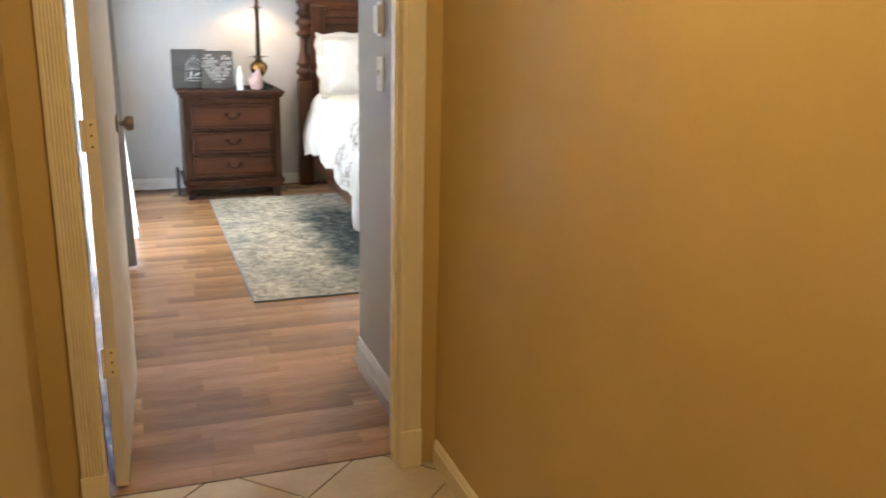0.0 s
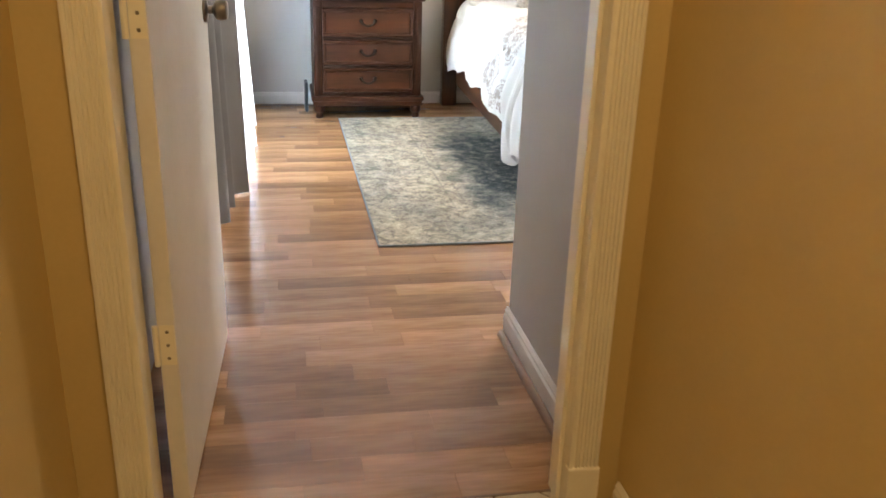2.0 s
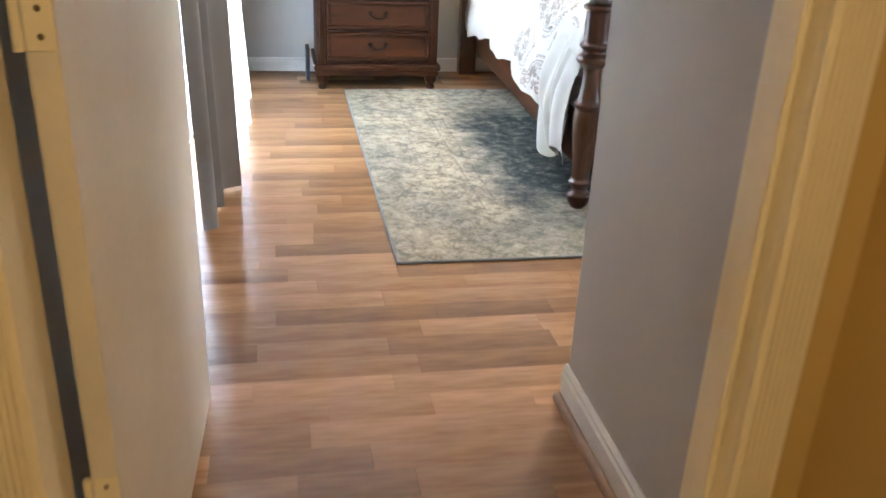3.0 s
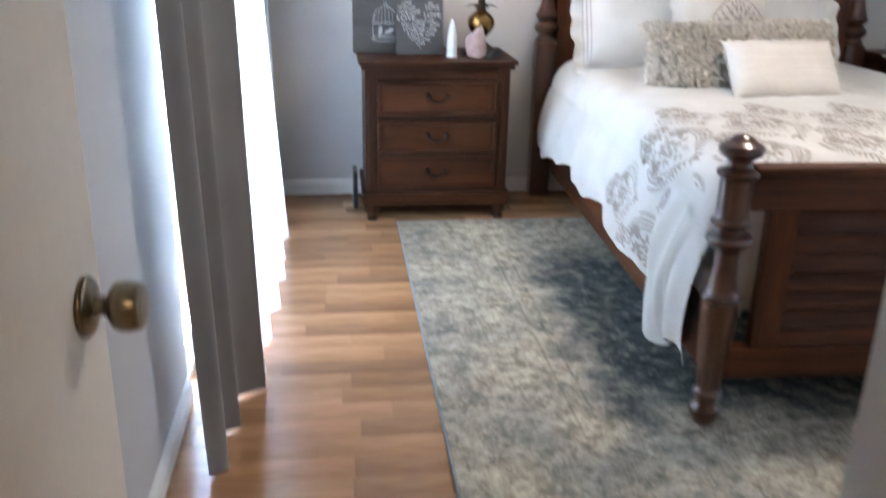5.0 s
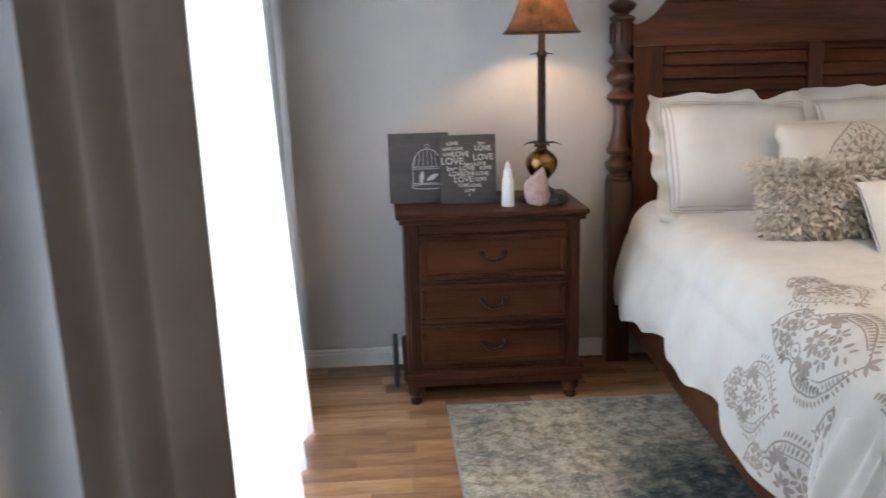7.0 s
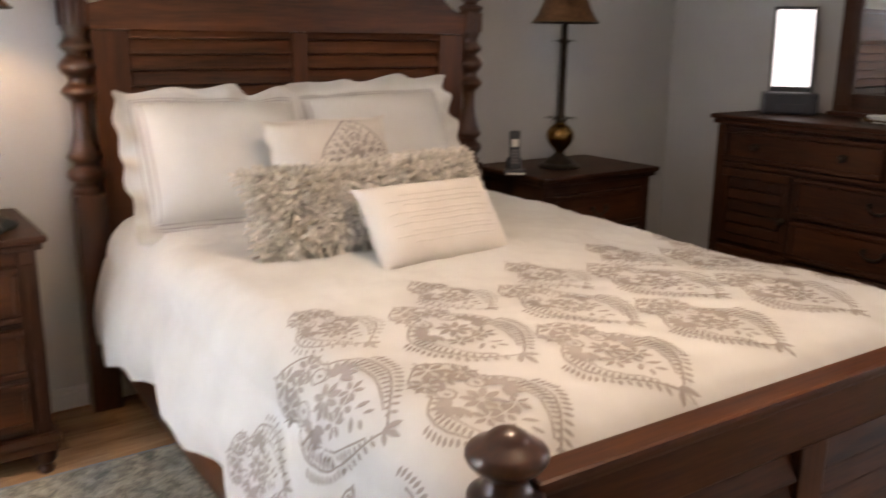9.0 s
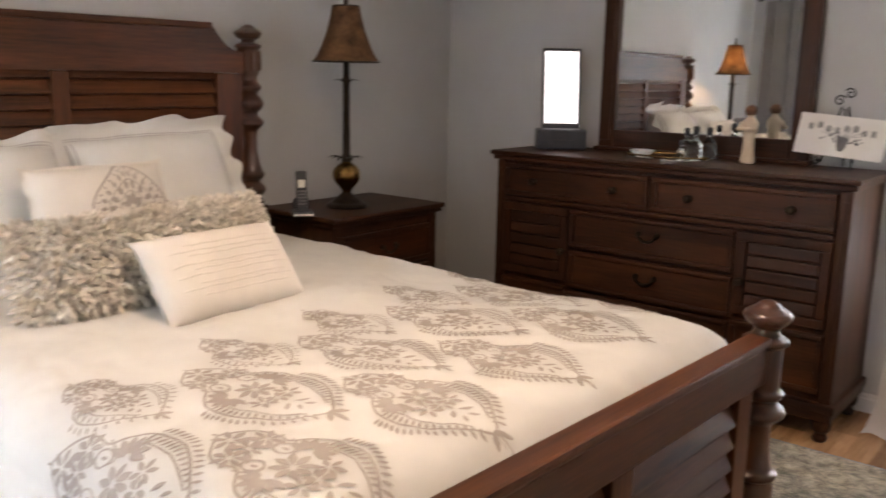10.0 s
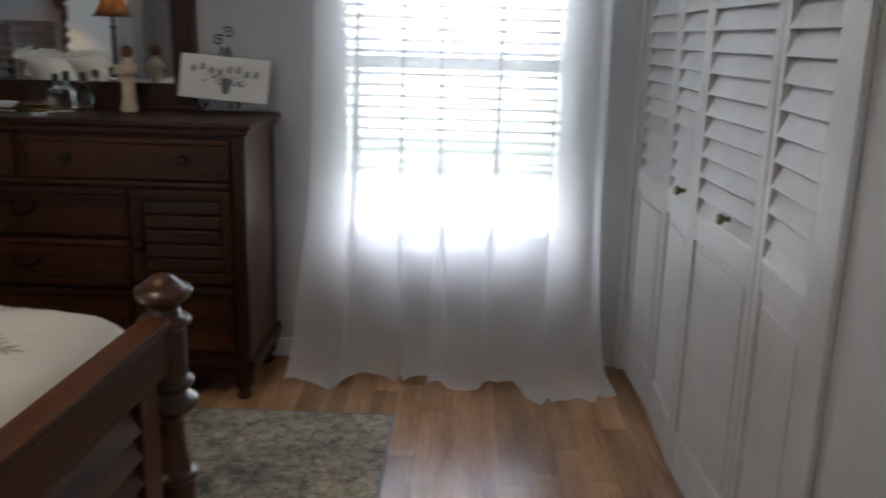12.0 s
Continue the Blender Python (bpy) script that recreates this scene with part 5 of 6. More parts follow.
SHAG, shag_shape = cushion("shag_pillow", "long grey and cream shaggy lumbar pillow", "pillow", BED @ pose(-0.185, 0.195, 0.758, -26, -1, 2), 0.87, 0.300, 0.17, FUR, 0.0, 31)
bm = bmesh.new()
rnd = random.Random(5)
for i in range(5200):
    side = -1 if rnd.random() < 0.8 else 1
    u, v = rnd.random(), rnd.random()
    p = shag_shape(u, v, side)
    c = Vector((0, 0, 0.135))
    nrm = (shag_shape(min(u + 0.01, 1), v, side) - shag_shape(max(u - 0.01, 0), v, side)).cross(shag_shape(u, min(v + 0.01, 1), side) - shag_shape(u, max(v - 0.01, 0), side))
    nrm = nrm.normalized() if nrm.length > 1e-9 else Vector((0, side, 0))
    if nrm.y * side < 0:
        nrm = -nrm
    edge = Vector(((2 * u - 1) ** 5, 0, (2 * v - 1) ** 5))
    d = (nrm * 0.7 + edge * 0.8 + Vector((rnd.uniform(-1, 1), rnd.uniform(-0.3, 0.3), rnd.uniform(-1.1, 0.6))) * 0.8).normalized()
    l, wd = rnd.uniform(0.022, 0.044), rnd.uniform(0.0045, 0.0085)
    sd = d.cross(Vector((rnd.uniform(-1, 1), rnd.uniform(-1, 1), rnd.uniform(-1, 1)))).normalized() * wd
    mid = p + d * l * 0.55 + sd * rnd.uniform(-0.5, 0.5)
    tip = p + d * l + Vector((0, 0, -0.006))
    a, b, e, f, g = (bm.verts.new(x) for x in (p - sd * 0.6, p + sd * 0.6, mid + sd, mid - sd, tip))
    bm.faces.new((a, b, e, f))
    bm.faces.new((f, e, g))
yarn = part("yarn", bm, FUR, SHAG, "tufts of grey and cream yarn")
yarn["kind"] = "stuff"

PLE, ple_shape = cushion("lumbar_pillow", "ivory pleated lumbar pillow lying against the shaggy pillow", "pillow", BED @ pose(-0.092, -0.045, 0.764, -38, 0, 4), 0.50, 0.28, 0.13, LINEN_OLD, 0.0, 41)
for k in range(9):
    v = 0.22 + 0.07 * k + 0.012 * math.sin(k * 2.3)
    bm = bmesh.new()
    prev = None
    a0, a1 = (0.10, 0.90) if k % 2 else (0.22, 0.84)
    for i in range(31):
        u = a0 + (a1 - a0) * i / 30
        vv = v + 0.004 * math.sin(i * 0.9 + k)
        ring = [bm.verts.new(ple_shape(u, vv + dv, -1) + Vector((0, -h, 0))) for dv, h in ((-0.012, 0.0), (0.0, 0.0032), (0.012, 0.0))]
        if prev:
            for j in range(2):
                bm.faces.new((prev[j], ring[j], ring[j + 1], prev[j + 1]))
        prev = ring
    part("pleat", bm, LINEN_OLD, PLE, "", True)

# ---- lamps ----
def leaf_blade(bm, base, ang, length, rise, width, droop):
    """A curved pointed metal leaf springing out from a stem."""
    pts = []
    for i in range(8):
        t = i / 7
        r = length * t
        z = rise * math.sin(t * 2.2) - droop * t * t
        pts.append((r, z, width * math.sin(math.pi * (0.12 + 0.88 * t)) ** 0.8))
    prev = None
    for r, z, w in pts:
        c, s = math.cos(ang), math.sin(ang)
        row = [bm.verts.new(base + Vector((r * c - k * w * s, r * s + k * w * c, z - abs(k) * w * 0.4))) for k in (-1, 0, 1)]
        if prev:
            for j in range(2):
                bm.faces.new((prev[j], row[j], row[j + 1], prev[j + 1]))
        prev = row


def table_lamp(m, label):
    l = thing("table_lamp", label, "lamp", "bedside lamps", m)
    part("base", lathe(smooth_profile([(0, 0.098), (0.010, 0.101), (0.018, 0.092), (0.026, 0.074), (0.040, 0.058), (0.056, 0.036), (0.072, 0.022)]), 24), BRONZE, l, "dark bronze stepped base", True)
    part("urn", lathe(smooth_profile([(0.070, 0.020), (0.090, 0.030), (0.115, 0.052), (0.145, 0.066), (0.175, 0.064), (0.198, 0.046), (0.212, 0.026), (0.225, 0.022)]), 28), COPPER, l, "antique gold urn", True)
    for z, n, ln, rise, dr in ((0.222, 8, 0.092, 0.030, 0.018), (0.595, 6, 0.055, 0.012, 0.010)):
        for k in range(n):
            bm = bmesh.new()
            leaf_blade(bm, Vector((0, 0, z)), 2 * math.pi * k / n + 0.3, ln * (0.85 + 0.3 * ((k * 7) % 3) / 2), rise, 0.010, dr)
            bmesh.ops.solidify(bm, geom=bm.faces[:], thickness=0.002)
            part("leaf", bm, BRONZE, l, "", True)
    part("column", lathe([(0.21, 0.024), (0.24, 0.022), (0.26, 0.018), (0.585, 0.0165), (0.59, 0.022), (0.605, 0.022), (0.612, 0.015), (0.70, 0.014)], 16), BRONZE, l, "dark bronze column", True)
    part("socket", lathe([(0.695, 0.016), (0.70, 0.020), (0.74, 0.020), (0.745, 0.012)], 16), COPPER, l)
    part("bulb", lathe(smooth_profile([(0.745, 0.012), (0.765, 0.016), (0.79, 0.028), (0.815, 0.026), (0.830, 0.010), (0.833, 0.002)]), 16), SELENITE if "unlit" in label else BULB, l, "", True)
    # bell shade of eight gently faceted sides
    def bell(u, v):
        a = 2 * math.pi * u
        r = 0.155 - 0.092 * v ** 0.72 - 0.006 * math.sin(math.pi * v)
        r *= 1 + 0.012 * math.cos(8 * a)
        return Vector((r * math.cos(a), r * math.sin(a), 0.682 + 0.250 * v))
    bm = grid_mesh(64, 14, bell)
    bmesh.ops.remove_doubles(bm, verts=bm.verts[:], dist=0.0004)
    sh = part("shade", bm, SHADE, l, "tan embossed bell shade", True)
    for z, r in ((0.682, 0.155), (0.932, 0.062)):
        part("trim_ring", tube([(r * math.cos(a), r * math.sin(a), z) for a in [2 * math.pi * k / 40 for k in range(41)]], 0.004, 6), BRONZE, sh, "", True)
    for k in range(3):
        a = 2 * math.pi * k / 3
        part("spider_arm", tube([(0, 0, 0.925), (0.061 * math.cos(a), 0.061 * math.sin(a), 0.930)], 0.002, 5), BRONZE, sh)
    part("harp", tube([(0.018 * math.cos(0), 0, 0.70)] + [(0.045 * math.sin(math.pi * t / 10), 0, 0.71 + 0.0225 * t) for t in range(11)], 0.002, 5), BRONZE, l)
    part("harp", tube([(-0.018, 0, 0.70)] + [(-0.045 * math.sin(math.pi * t / 10), 0, 0.71 + 0.0225 * t) for t in range(11)], 0.002, 5), BRONZE, l)
    part("finial", lathe(smooth_profile([(0.925, 0.006), (0.940, 0.010), (0.955, 0.012), (0.970, 0.007), (0.985, 0.010), (0.995, 0.002)]), 14), BRONZE, l, "", True)
    return l


def bulb_material():
    m = bpy.data.materials.new("lit_bulb")
    t, n, l, b = nodes_of(m)
    b.inputs["Emission Color"].default_value = (1.0, 0.72, 0.40, 1)
    b.inputs["Emission Strength"].default_value = 1.5
    return m


BULB = bulb_material()
L1 = table_lamp(pose(2.03, 7.955, 0.8105), "lit bronze table lamp with a tan bell shade")
for o in L1.children_recursive:
    if o.name.startswith("bulb"):
        o.visible_shadow = False
table_lamp(pose(4.555, 7.955, 0.8105), "unlit bronze table lamp with a tan bell shade")


def bottle(m, label, profile, cap, category="bottle", material=None):
    b = thing("glass_bottle", label, category, m=m)
    part("vessel", lathe(smooth_profile(profile), 18), material or BOTTLE, b, "", True)
    if cap:
        part("cap", lathe(cap, 14), PLASTIC_DARK, b, "", True)
    return b




def cordless_phone(m):
    p = thing("cordless_phone", "dark cordless phone standing in its charging cradle on the nightstand", "phone", m=m)
    part("cradle", boxed(-0.046, 0.046, -0.050, 0.046, 0.0, 0.026, bev=0.008), PLASTIC_DARK, p, "dark charging cradle")
    part("cradle_rim", boxed(-0.044, 0.044, -0.0535, -0.0505, 0.006, 0.014, bev=0.001), SWITCH, p, "pale front strip")
    part("cradle_back", boxed(-0.036, 0.036, 0.022, 0.042, 0.024, 0.075, bev=0.008), PLASTIC_DARK, p)
    lean = pose(0, 0.0, 0.020, -11, 0, 0)
    h = part("handset", boxed(-0.025, 0.025, -0.014, 0.014, 0.0, 0.180, bev=0.009, m=lean), PLASTIC_DARK, p, "slim dark handset")
    part("display", boxed(-0.016, 0.016, -0.0155, -0.0135, 0.105, 0.140, bev=0.0006, m=lean), SWITCH, h, "pale grey display")
    part("earpiece", boxed(-0.010, 0.010, -0.0152, -0.0138, 0.156, 0.162, m=lean), STONE, h)
    for r in range(5):
        for c in range(3):
            part("key", boxed(-0.017 + 0.0125 * c, -0.008 + 0.0125 * c, -0.0156, -0.0138, 0.028 + 0.014 * r, 0.037 + 0.014 * r, bev=0.0006, m=lean), GREY_PAINT, h)
    return p


cordless_phone(pose(4.225, 7.90, 0.8105, 0, 0, -34))

# ---- things on the lit nightstand ----
BOARD_TILT = -9


def plaque(x, y, z0, w, h, yaw, label, draw):
    p = thing("wooden_plaque", label, "sign", m=pose(x, y, z0, BOARD_TILT, 0, yaw))
    part("board", boxed(-w / 2, w / 2, 0, 0.022, 0, h, bev=0.003), CHARCOAL, p)
    draw(p, w, h)
    return p


def chalk_text(parent, body, x, z, size, roll=0.0):
    cu = bpy.data.curves.new("lettering", "FONT")
    cu.body, cu.size, cu.align_x, cu.align_y, cu.extrude, cu.offset = body, size, "CENTER", "CENTER", 0.0006, 0.0007
    tmp = bpy.data.objects.new("lettering", cu)
    me = bpy.data.meshes.new_from_object(tmp)
    bpy.data.objects.remove(tmp)
    me.materials.append(CHALK)
    ob = new("lettering", me)
    ob.parent = parent
    ob.matrix_parent_inverse = Matrix.Identity(4)
    ob.matrix_basis = pose(x, -0.0012, z, 90, 0, 0) @ pose(0, 0, 0, 0, 0, roll)
    return ob


def heart_of_words(p, w, h):
    rows = [(0.243, ((-0.062, "LOVE", 0.020), (0.060, "love", 0.018))), (0.222, ((-0.062, "LOVE LOVE", 0.017), (0.064, "LOVE", 0.030))), (0.200, ((-0.082, "LOVE", 0.018), (-0.030, "LOVE", 0.030))),
            (0.186, ((0.064, "LOVE", 0.036),)), (0.172, ((-0.065, "LOVE", 0.040),)), (0.160, ((0.030, "love LOVE", 0.021),)), (0.143, ((-0.030, "love LOVE", 0.027), (0.074, "LOVE", 0.021))),
            (0.121, ((-0.050, "LOVE", 0.025), (0.030, "LOVE LOVE", 0.022))), (0.098, ((-0.020, "LOVE", 0.034), (0.052, "LOVE", 0.020))), (0.074, ((0.005, "LOVE LOVE", 0.019),)), (0.054, ((0.005, "LOVE", 0.018),)), (0.036, ((0.003, "v", 0.016),))]
    for z, words in rows:
        for x, s, size in words:
            chalk_text(p, s, x, z * 1.03 - 0.002, size * 0.98, random.uniform(-3, 3))


def birdcage(p, w, h):
    bm = bmesh.new()
    cx = 0.035
    flat = lambda pts: [Vector((x, -0.0015, z)) for x, z in pts]
    dome = [(cx + 0.062 * math.cos(a), 0.150 + 0.075 * math.sin(a)) for a in [math.pi * k / 14 for k in range(15)]]
    tube(flat(dome), 0.0016, 5, bm)
    for x in (-0.062, 0.062):
        tube(flat([(cx + x, 0.150), (cx + x, 0.075)]), 0.0016, 5, bm)
    for z in (0.150, 0.142, 0.082):
        tube(flat([(cx - 0.062, z), (cx + 0.062, z)]), 0.0014, 5, bm)
    tube(flat([(cx + 0.070 * math.cos(a), 0.068 + 0.010 * math.sin(a)) for a in [2 * math.pi * k / 20 for k in range(21)]]), 0.0018, 5, bm)
    for k in range(-3, 4):
        tube(flat([(cx + k * 0.016, 0.222 - abs(k) * 0.008), (cx + k * 0.0195, 0.150)]), 0.0010, 5, bm)
    tube(flat([(cx + 0.008 * math.cos(a), 0.236 + 0.008 * math.sin(a)) for a in [2 * math.pi * k / 12 for k in range(13)]]), 0.0014, 5, bm)
    part("birdcage_drawing", bm, CHALK, p, "chalk-white birdcage drawing")
    bm = bmesh.new()
    for bx, tilt in ((-0.025, 80), (0.018, 25)):
        m = Matrix.Translation((cx + bx, -0.0016, 0.105)) @ pose(0, 0, 0, 0, -tilt, 0)
        vs = [bm.verts.new(m @ Vector((x, 0, z))) for x, z in ((-0.028, 0), (-0.012, 0.009), (0.012, 0.011), (0.024, 0.006), (0.031, 0.002), (0.022, -0.004), (0.004, -0.009), (-0.016, -0.006))]
        bm.faces.new(vs)
    part("bird_drawing", bm, CHALK, p, "two chalk-white bird shapes")


plaque(1.522, 7.985, 0.8105, 0.255, 0.292, 0, "dark wooden plaque with a chalk birdcage drawing", birdcage)
plaque(1.722, 7.935, 0.8105, 0.236, 0.284, 0, "charcoal plaque with the word love repeated as a heart", heart_of_words)

tower = thing("selenite_tower", "white selenite crystal tower standing on the nightstand", "crystal", m=pose(1.872, 7.84, 0.8105, 0, 0, 20))
bm = lathe([(0, 0.026), (0.005, 0.027), (0.11, 0.024), (0.112, 0.020), (0.150, 0.016), (0.153, 0.012), (0.170, 0.010), (0.182, 0.001)], 7)
part("crystal", bm, SELENITE, tower)


def rough_stone(name, label, m, size, material, seed, cuts=9):
    rnd = random.Random(seed)
    bm = bmesh.new()
    bmesh.ops.create_icosphere(bm, subdivisions=3, radius=1)
    for _ in range(cuts):
        d = Vector((rnd.uniform(-1, 1), rnd.uniform(-1, 1), rnd.uniform(-0.5, 1))).normalized()
        r = rnd.uniform(0.45, 0.75)
        for v in bm.verts:
            k = v.co.dot(d)
            if k > r:
                v.co -= d * (k - r)
    for v in bm.verts:
        v.co += v.co.normalized() * 0.05 * noise.noise(v.co * 3 + Vector((seed, 0, 0)))
        v.co = Vector((v.co.x * size[0], v.co.y * size[1], max(v.co.z, -0.8) * size[2]))
    lo = min(v.co.z for v in bm.verts)
    for v in bm.verts:
        v.co.z -= lo
    t = thing(name, label, "crystal", m=m)
    part("stone", bm, material, t)


rough_stone("rose_quartz", "rough pink rose quartz chunk standing on the nightstand", pose(1.985, 7.83, 0.8105, 0, 9, 15), (0.062, 0.045, 0.092), QUARTZ, 4)
rough_stone("dark_stone", "small dark rough stone behind the rose quartz", pose(2.085, 7.86, 0.8105, 0, 0, 40), (0.050, 0.035, 0.030), STONE, 9)
rough_stone("dark_stone", "small dark rough stone behind the rose quartz", pose(2.055, 7.815, 0.8105, 0, 0, -20), (0.030, 0.025, 0.020), STONE, 12)

bin_ob = thing("speaker_box", "small dark box on the floor beside the nightstand", "box", m=pose(1.395, 8.06, 0))
part("body", boxed(-0.012, 0.012, -0.10, 0.06, 0.001, 0.20, bev=0.012), PLASTIC_DARK, bin_ob)

# ---- things on the dresser ----
TAB = pose(5.47, 7.34, 1.0805, 0, 0, -48)
tab = thing("tablet_display", "upright tablet with a bright white screen on a dock", "tablet", m=TAB)
part("dock", boxed(-0.125, 0.125, -0.055, 0.060, 0, 0.105, bev=0.014), PLASTIC_DARK, tab, "dark slate dock")
part("dock_slot", boxed(-0.06, 0.06, -0.060, -0.054, 0.012, 0.050, bev=0.004), PLASTIC_DARK, tab)
TS = pose(0, 0.005, 0.098, -8, 0, 0)
part("bezel", boxed(-0.098, 0.098, -0.004, 0.012, 0, 0.410, bev=0.006, m=TS), PLASTIC_DARK, tab, "dark tablet bezel")
part("screen", boxed(-0.085, 0.085, -0.0055, -0.0035, 0.032, 0.394, m=TS), SCREEN, tab, "glowing white screen")

tray = thing("vanity_tray", "oval gold-rimmed glass vanity tray on the dresser", "tray", m=pose(5.42, 6.73, 1.0805, 0, 0, 0))
ell = [(0.11 * math.cos(a), 0.20 * math.sin(a)) for a in [2 * math.pi * k / 40 for k in range(41)]]
bm = bmesh.new()
ring = [[bm.verts.new((x * s, y * s, z)) for x, y in ell[:-1]] for s, z in ((0.98, 0.001), (0.98, 0.006))]
bm.faces.new(ring[0][::-1])
bm.faces.new(ring[1])
for i in range(40):
    bm.faces.new((ring[0][i], ring[0][(i + 1) % 40], ring[1][(i + 1) % 40], ring[1][i]))
part("base", bm, MIRROR, tray, "mirrored tray base")
part("rim", tube([(x, y, 0.016) for x, y in ell], 0.004, 6), COPPER, tray, "gold rim", True)
for k in range(20):
    x, y = ell[k * 2]
    part("rim_post", tube([(x, y, 0.004), (x, y, 0.016)], 0.002, 5), COPPER, tray)
dish = thing("trinket_dish", "small pale oval trinket dish on the tray", "dish", m=pose(5.43, 6.86, 1.088))
part("bowl", lathe(smooth_profile([(0, 0.030), (0.006, 0.040), (0.018, 0.055), (0.024, 0.058), (0.020, 0.050)]), 20), SELENITE, dish, "", True)
for x, y, s, lab in ((5.43, 6.60, 1.25, "clear perfume bottle with a dark stopper on the tray"), (5.47, 6.66, 1.15, "short clear perfume bottle with a dark stopper"), (5.40, 6.655, 0.7, "tiny clear scent bottle with a dark stopper"), (5.50, 6.565, 1.2, "round clear scent bottle with a dark stopper")):
    bottle(pose(x, y, 1.0875), lab, [(0, 0.020 * s), (0.005, 0.026 * s), (0.045 * s, 0.027 * s), (0.066 * s, 0.018 * s), (0.078 * s, 0.008 * s), (0.09 * s, 0.008 * s)], [(0.09 * s, 0.011 * s), (0.115 * s, 0.012 * s), (0.12 * s, 0.006 * s)], "perfume bottle")

figure_mesh = lathe(smooth_profile([(0, 0.030), (0.01, 0.033), (0.05, 0.026), (0.11, 0.024), (0.145, 0.030), (0.175, 0.036), (0.195, 0.024), (0.205, 0.013), (0.215, 0.020), (0.235, 0.026), (0.252, 0.018), (0.258, 0.004)]), 18)
tube([(0.030, -0.01, 0.178), (0.040, -0.030, 0.150), (0.0, -0.040, 0.152), (-0.040, -0.030, 0.150), (-0.030, -0.01, 0.178)], 0.010, 8, figure_mesh)
fig = link("figurine", figure_mesh, SKIN_WOOD, True)
fig.matrix_world = pose(5.50, 6.385, 1.0805, 0, 0, -90)
fig.data.materials.append(HAIR_WOOD)
for f in fig.data.polygons:
    if f.center.z > 0.212:
        f.material_index = 1
tagged(fig, "slim cream carved figurine with a brown top", "figurine")

stand = thing("easel_stand", "black wrought iron scroll easel holding a board", "easel", m=pose(5.60, 6.03, 1.0805, 0, 0, -90))
for s in (-1, 1):
    part("leg", tube([(s * 0.075, -0.075, 0.004), (s * 0.070, -0.075, 0.020), (s * 0.064, -0.03, 0.03), (s * 0.05, -0.005, 0.12), (s * 0.012, 0.02, 0.26)], 0.004, 6), IRON, stand, "", True)
    part("hook", tube([(s * 0.066, -0.030, 0.035), (s * 0.070, -0.072, 0.034), (s * 0.070, -0.078, 0.050)], 0.004, 6), IRON, stand, "", True)
    cz, cx, r = 0.285 + 0.030 * (s > 0), s * 0.020 - 0.005, 0.024
    part("scroll", tube([(cx + s * r * (1 - k / 34) * math.cos(2.6 - k * 0.30), 0.022, cz + r * (1 - k / 34) * math.sin(2.6 - k * 0.30)) for k in range(28)], 0.0035, 6), IRON, stand, "", True)
part("back_leg", tube([(0, 0.02, 0.25), (0, 0.085, 0.004)], 0.004, 6), IRON, stand)

card = thing("display_board", "white board with a grey inked floral drawing on an easel", "sign", m=pose(5.555, 6.03, 1.131, 0, 0, -90) @ pose(0, 0, 0, -14, 4, 0))
part("board", boxed(-0.178, 0.178, -0.008, 0.0, 0, 0.175, bev=0.002), PAPER, card)
bm = bmesh.new()
rnd = random.Random(14)
for k in range(8):
    x, z = -0.125 + 0.036 * k, 0.118 + 0.010 * math.sin(1.7 * k)
    for q in range(3):
        o, hh = (q - 1) * 0.007, 0.011 + 0.004 * ((k + q) % 2)
        bm.faces.new([bm.verts.new((x + o + sx * 0.0026, -0.0086, z + sz * hh)) for sx, sz in ((-1, -1), (1, -1), (1, 1), (-1, 1))])
for k in range(24):
    x = rnd.gauss(0, 0.05)
    z = 0.05 + 0.05 * (1 - abs(x) / 0.2) * rnd.uniform(0.2, 1.1)
    r = rnd.uniform(0.003, 0.007)
    if abs(x) > 0.16:
        continue
    a0 = rnd.uniform(0, 6)
    bm.faces.new([bm.verts.new((x + r * math.cos(a0 + a) * (1 + 0.4 * math.cos(3 * a)), -0.0088 - 0.0001 * k / 34, z + r * math.sin(a0 + a))) for a in [2 * math.pi * j / 9 for j in range(9)]])
bm.faces.new([bm.verts.new((0.01 + x, -0.0090, z)) for x, z in ((-0.022, 0.085), (-0.018, 0.045), (-0.008, 0.025), (0.010, 0.025), (0.020, 0.045), (0.024, 0.085))])
for k in range(9):
    a = math.pi * (0.12 + 0.76 * k / 8)
    tube([(0.01, -0.0085, 0.08), (0.01 + 0.10 * math.cos(a), -0.0085, 0.085 + 0.045 * math.sin(a))], 0.0012, 4, bm)
part("floral_drawing", bm, GREY_PAINT, card, "grey inked floral drawing")

fixture = thing("ceiling_light", "frosted glass flush ceiling light over the bed", "ceiling light", m=pose(3.0, 6.1, 2.44))
part("canopy", lathe([(-0.03, 0.15), (-0.02, 0.16), (0.0, 0.16)], 28), PAINT_WHITE, fixture, "", True)
part("glass_bowl", lathe(smooth_profile([(-0.095, 0.010), (-0.090, 0.05), (-0.07, 0.10), (-0.045, 0.135), (-0.031, 0.145)]), 28), SELENITE, fixture, "", True)

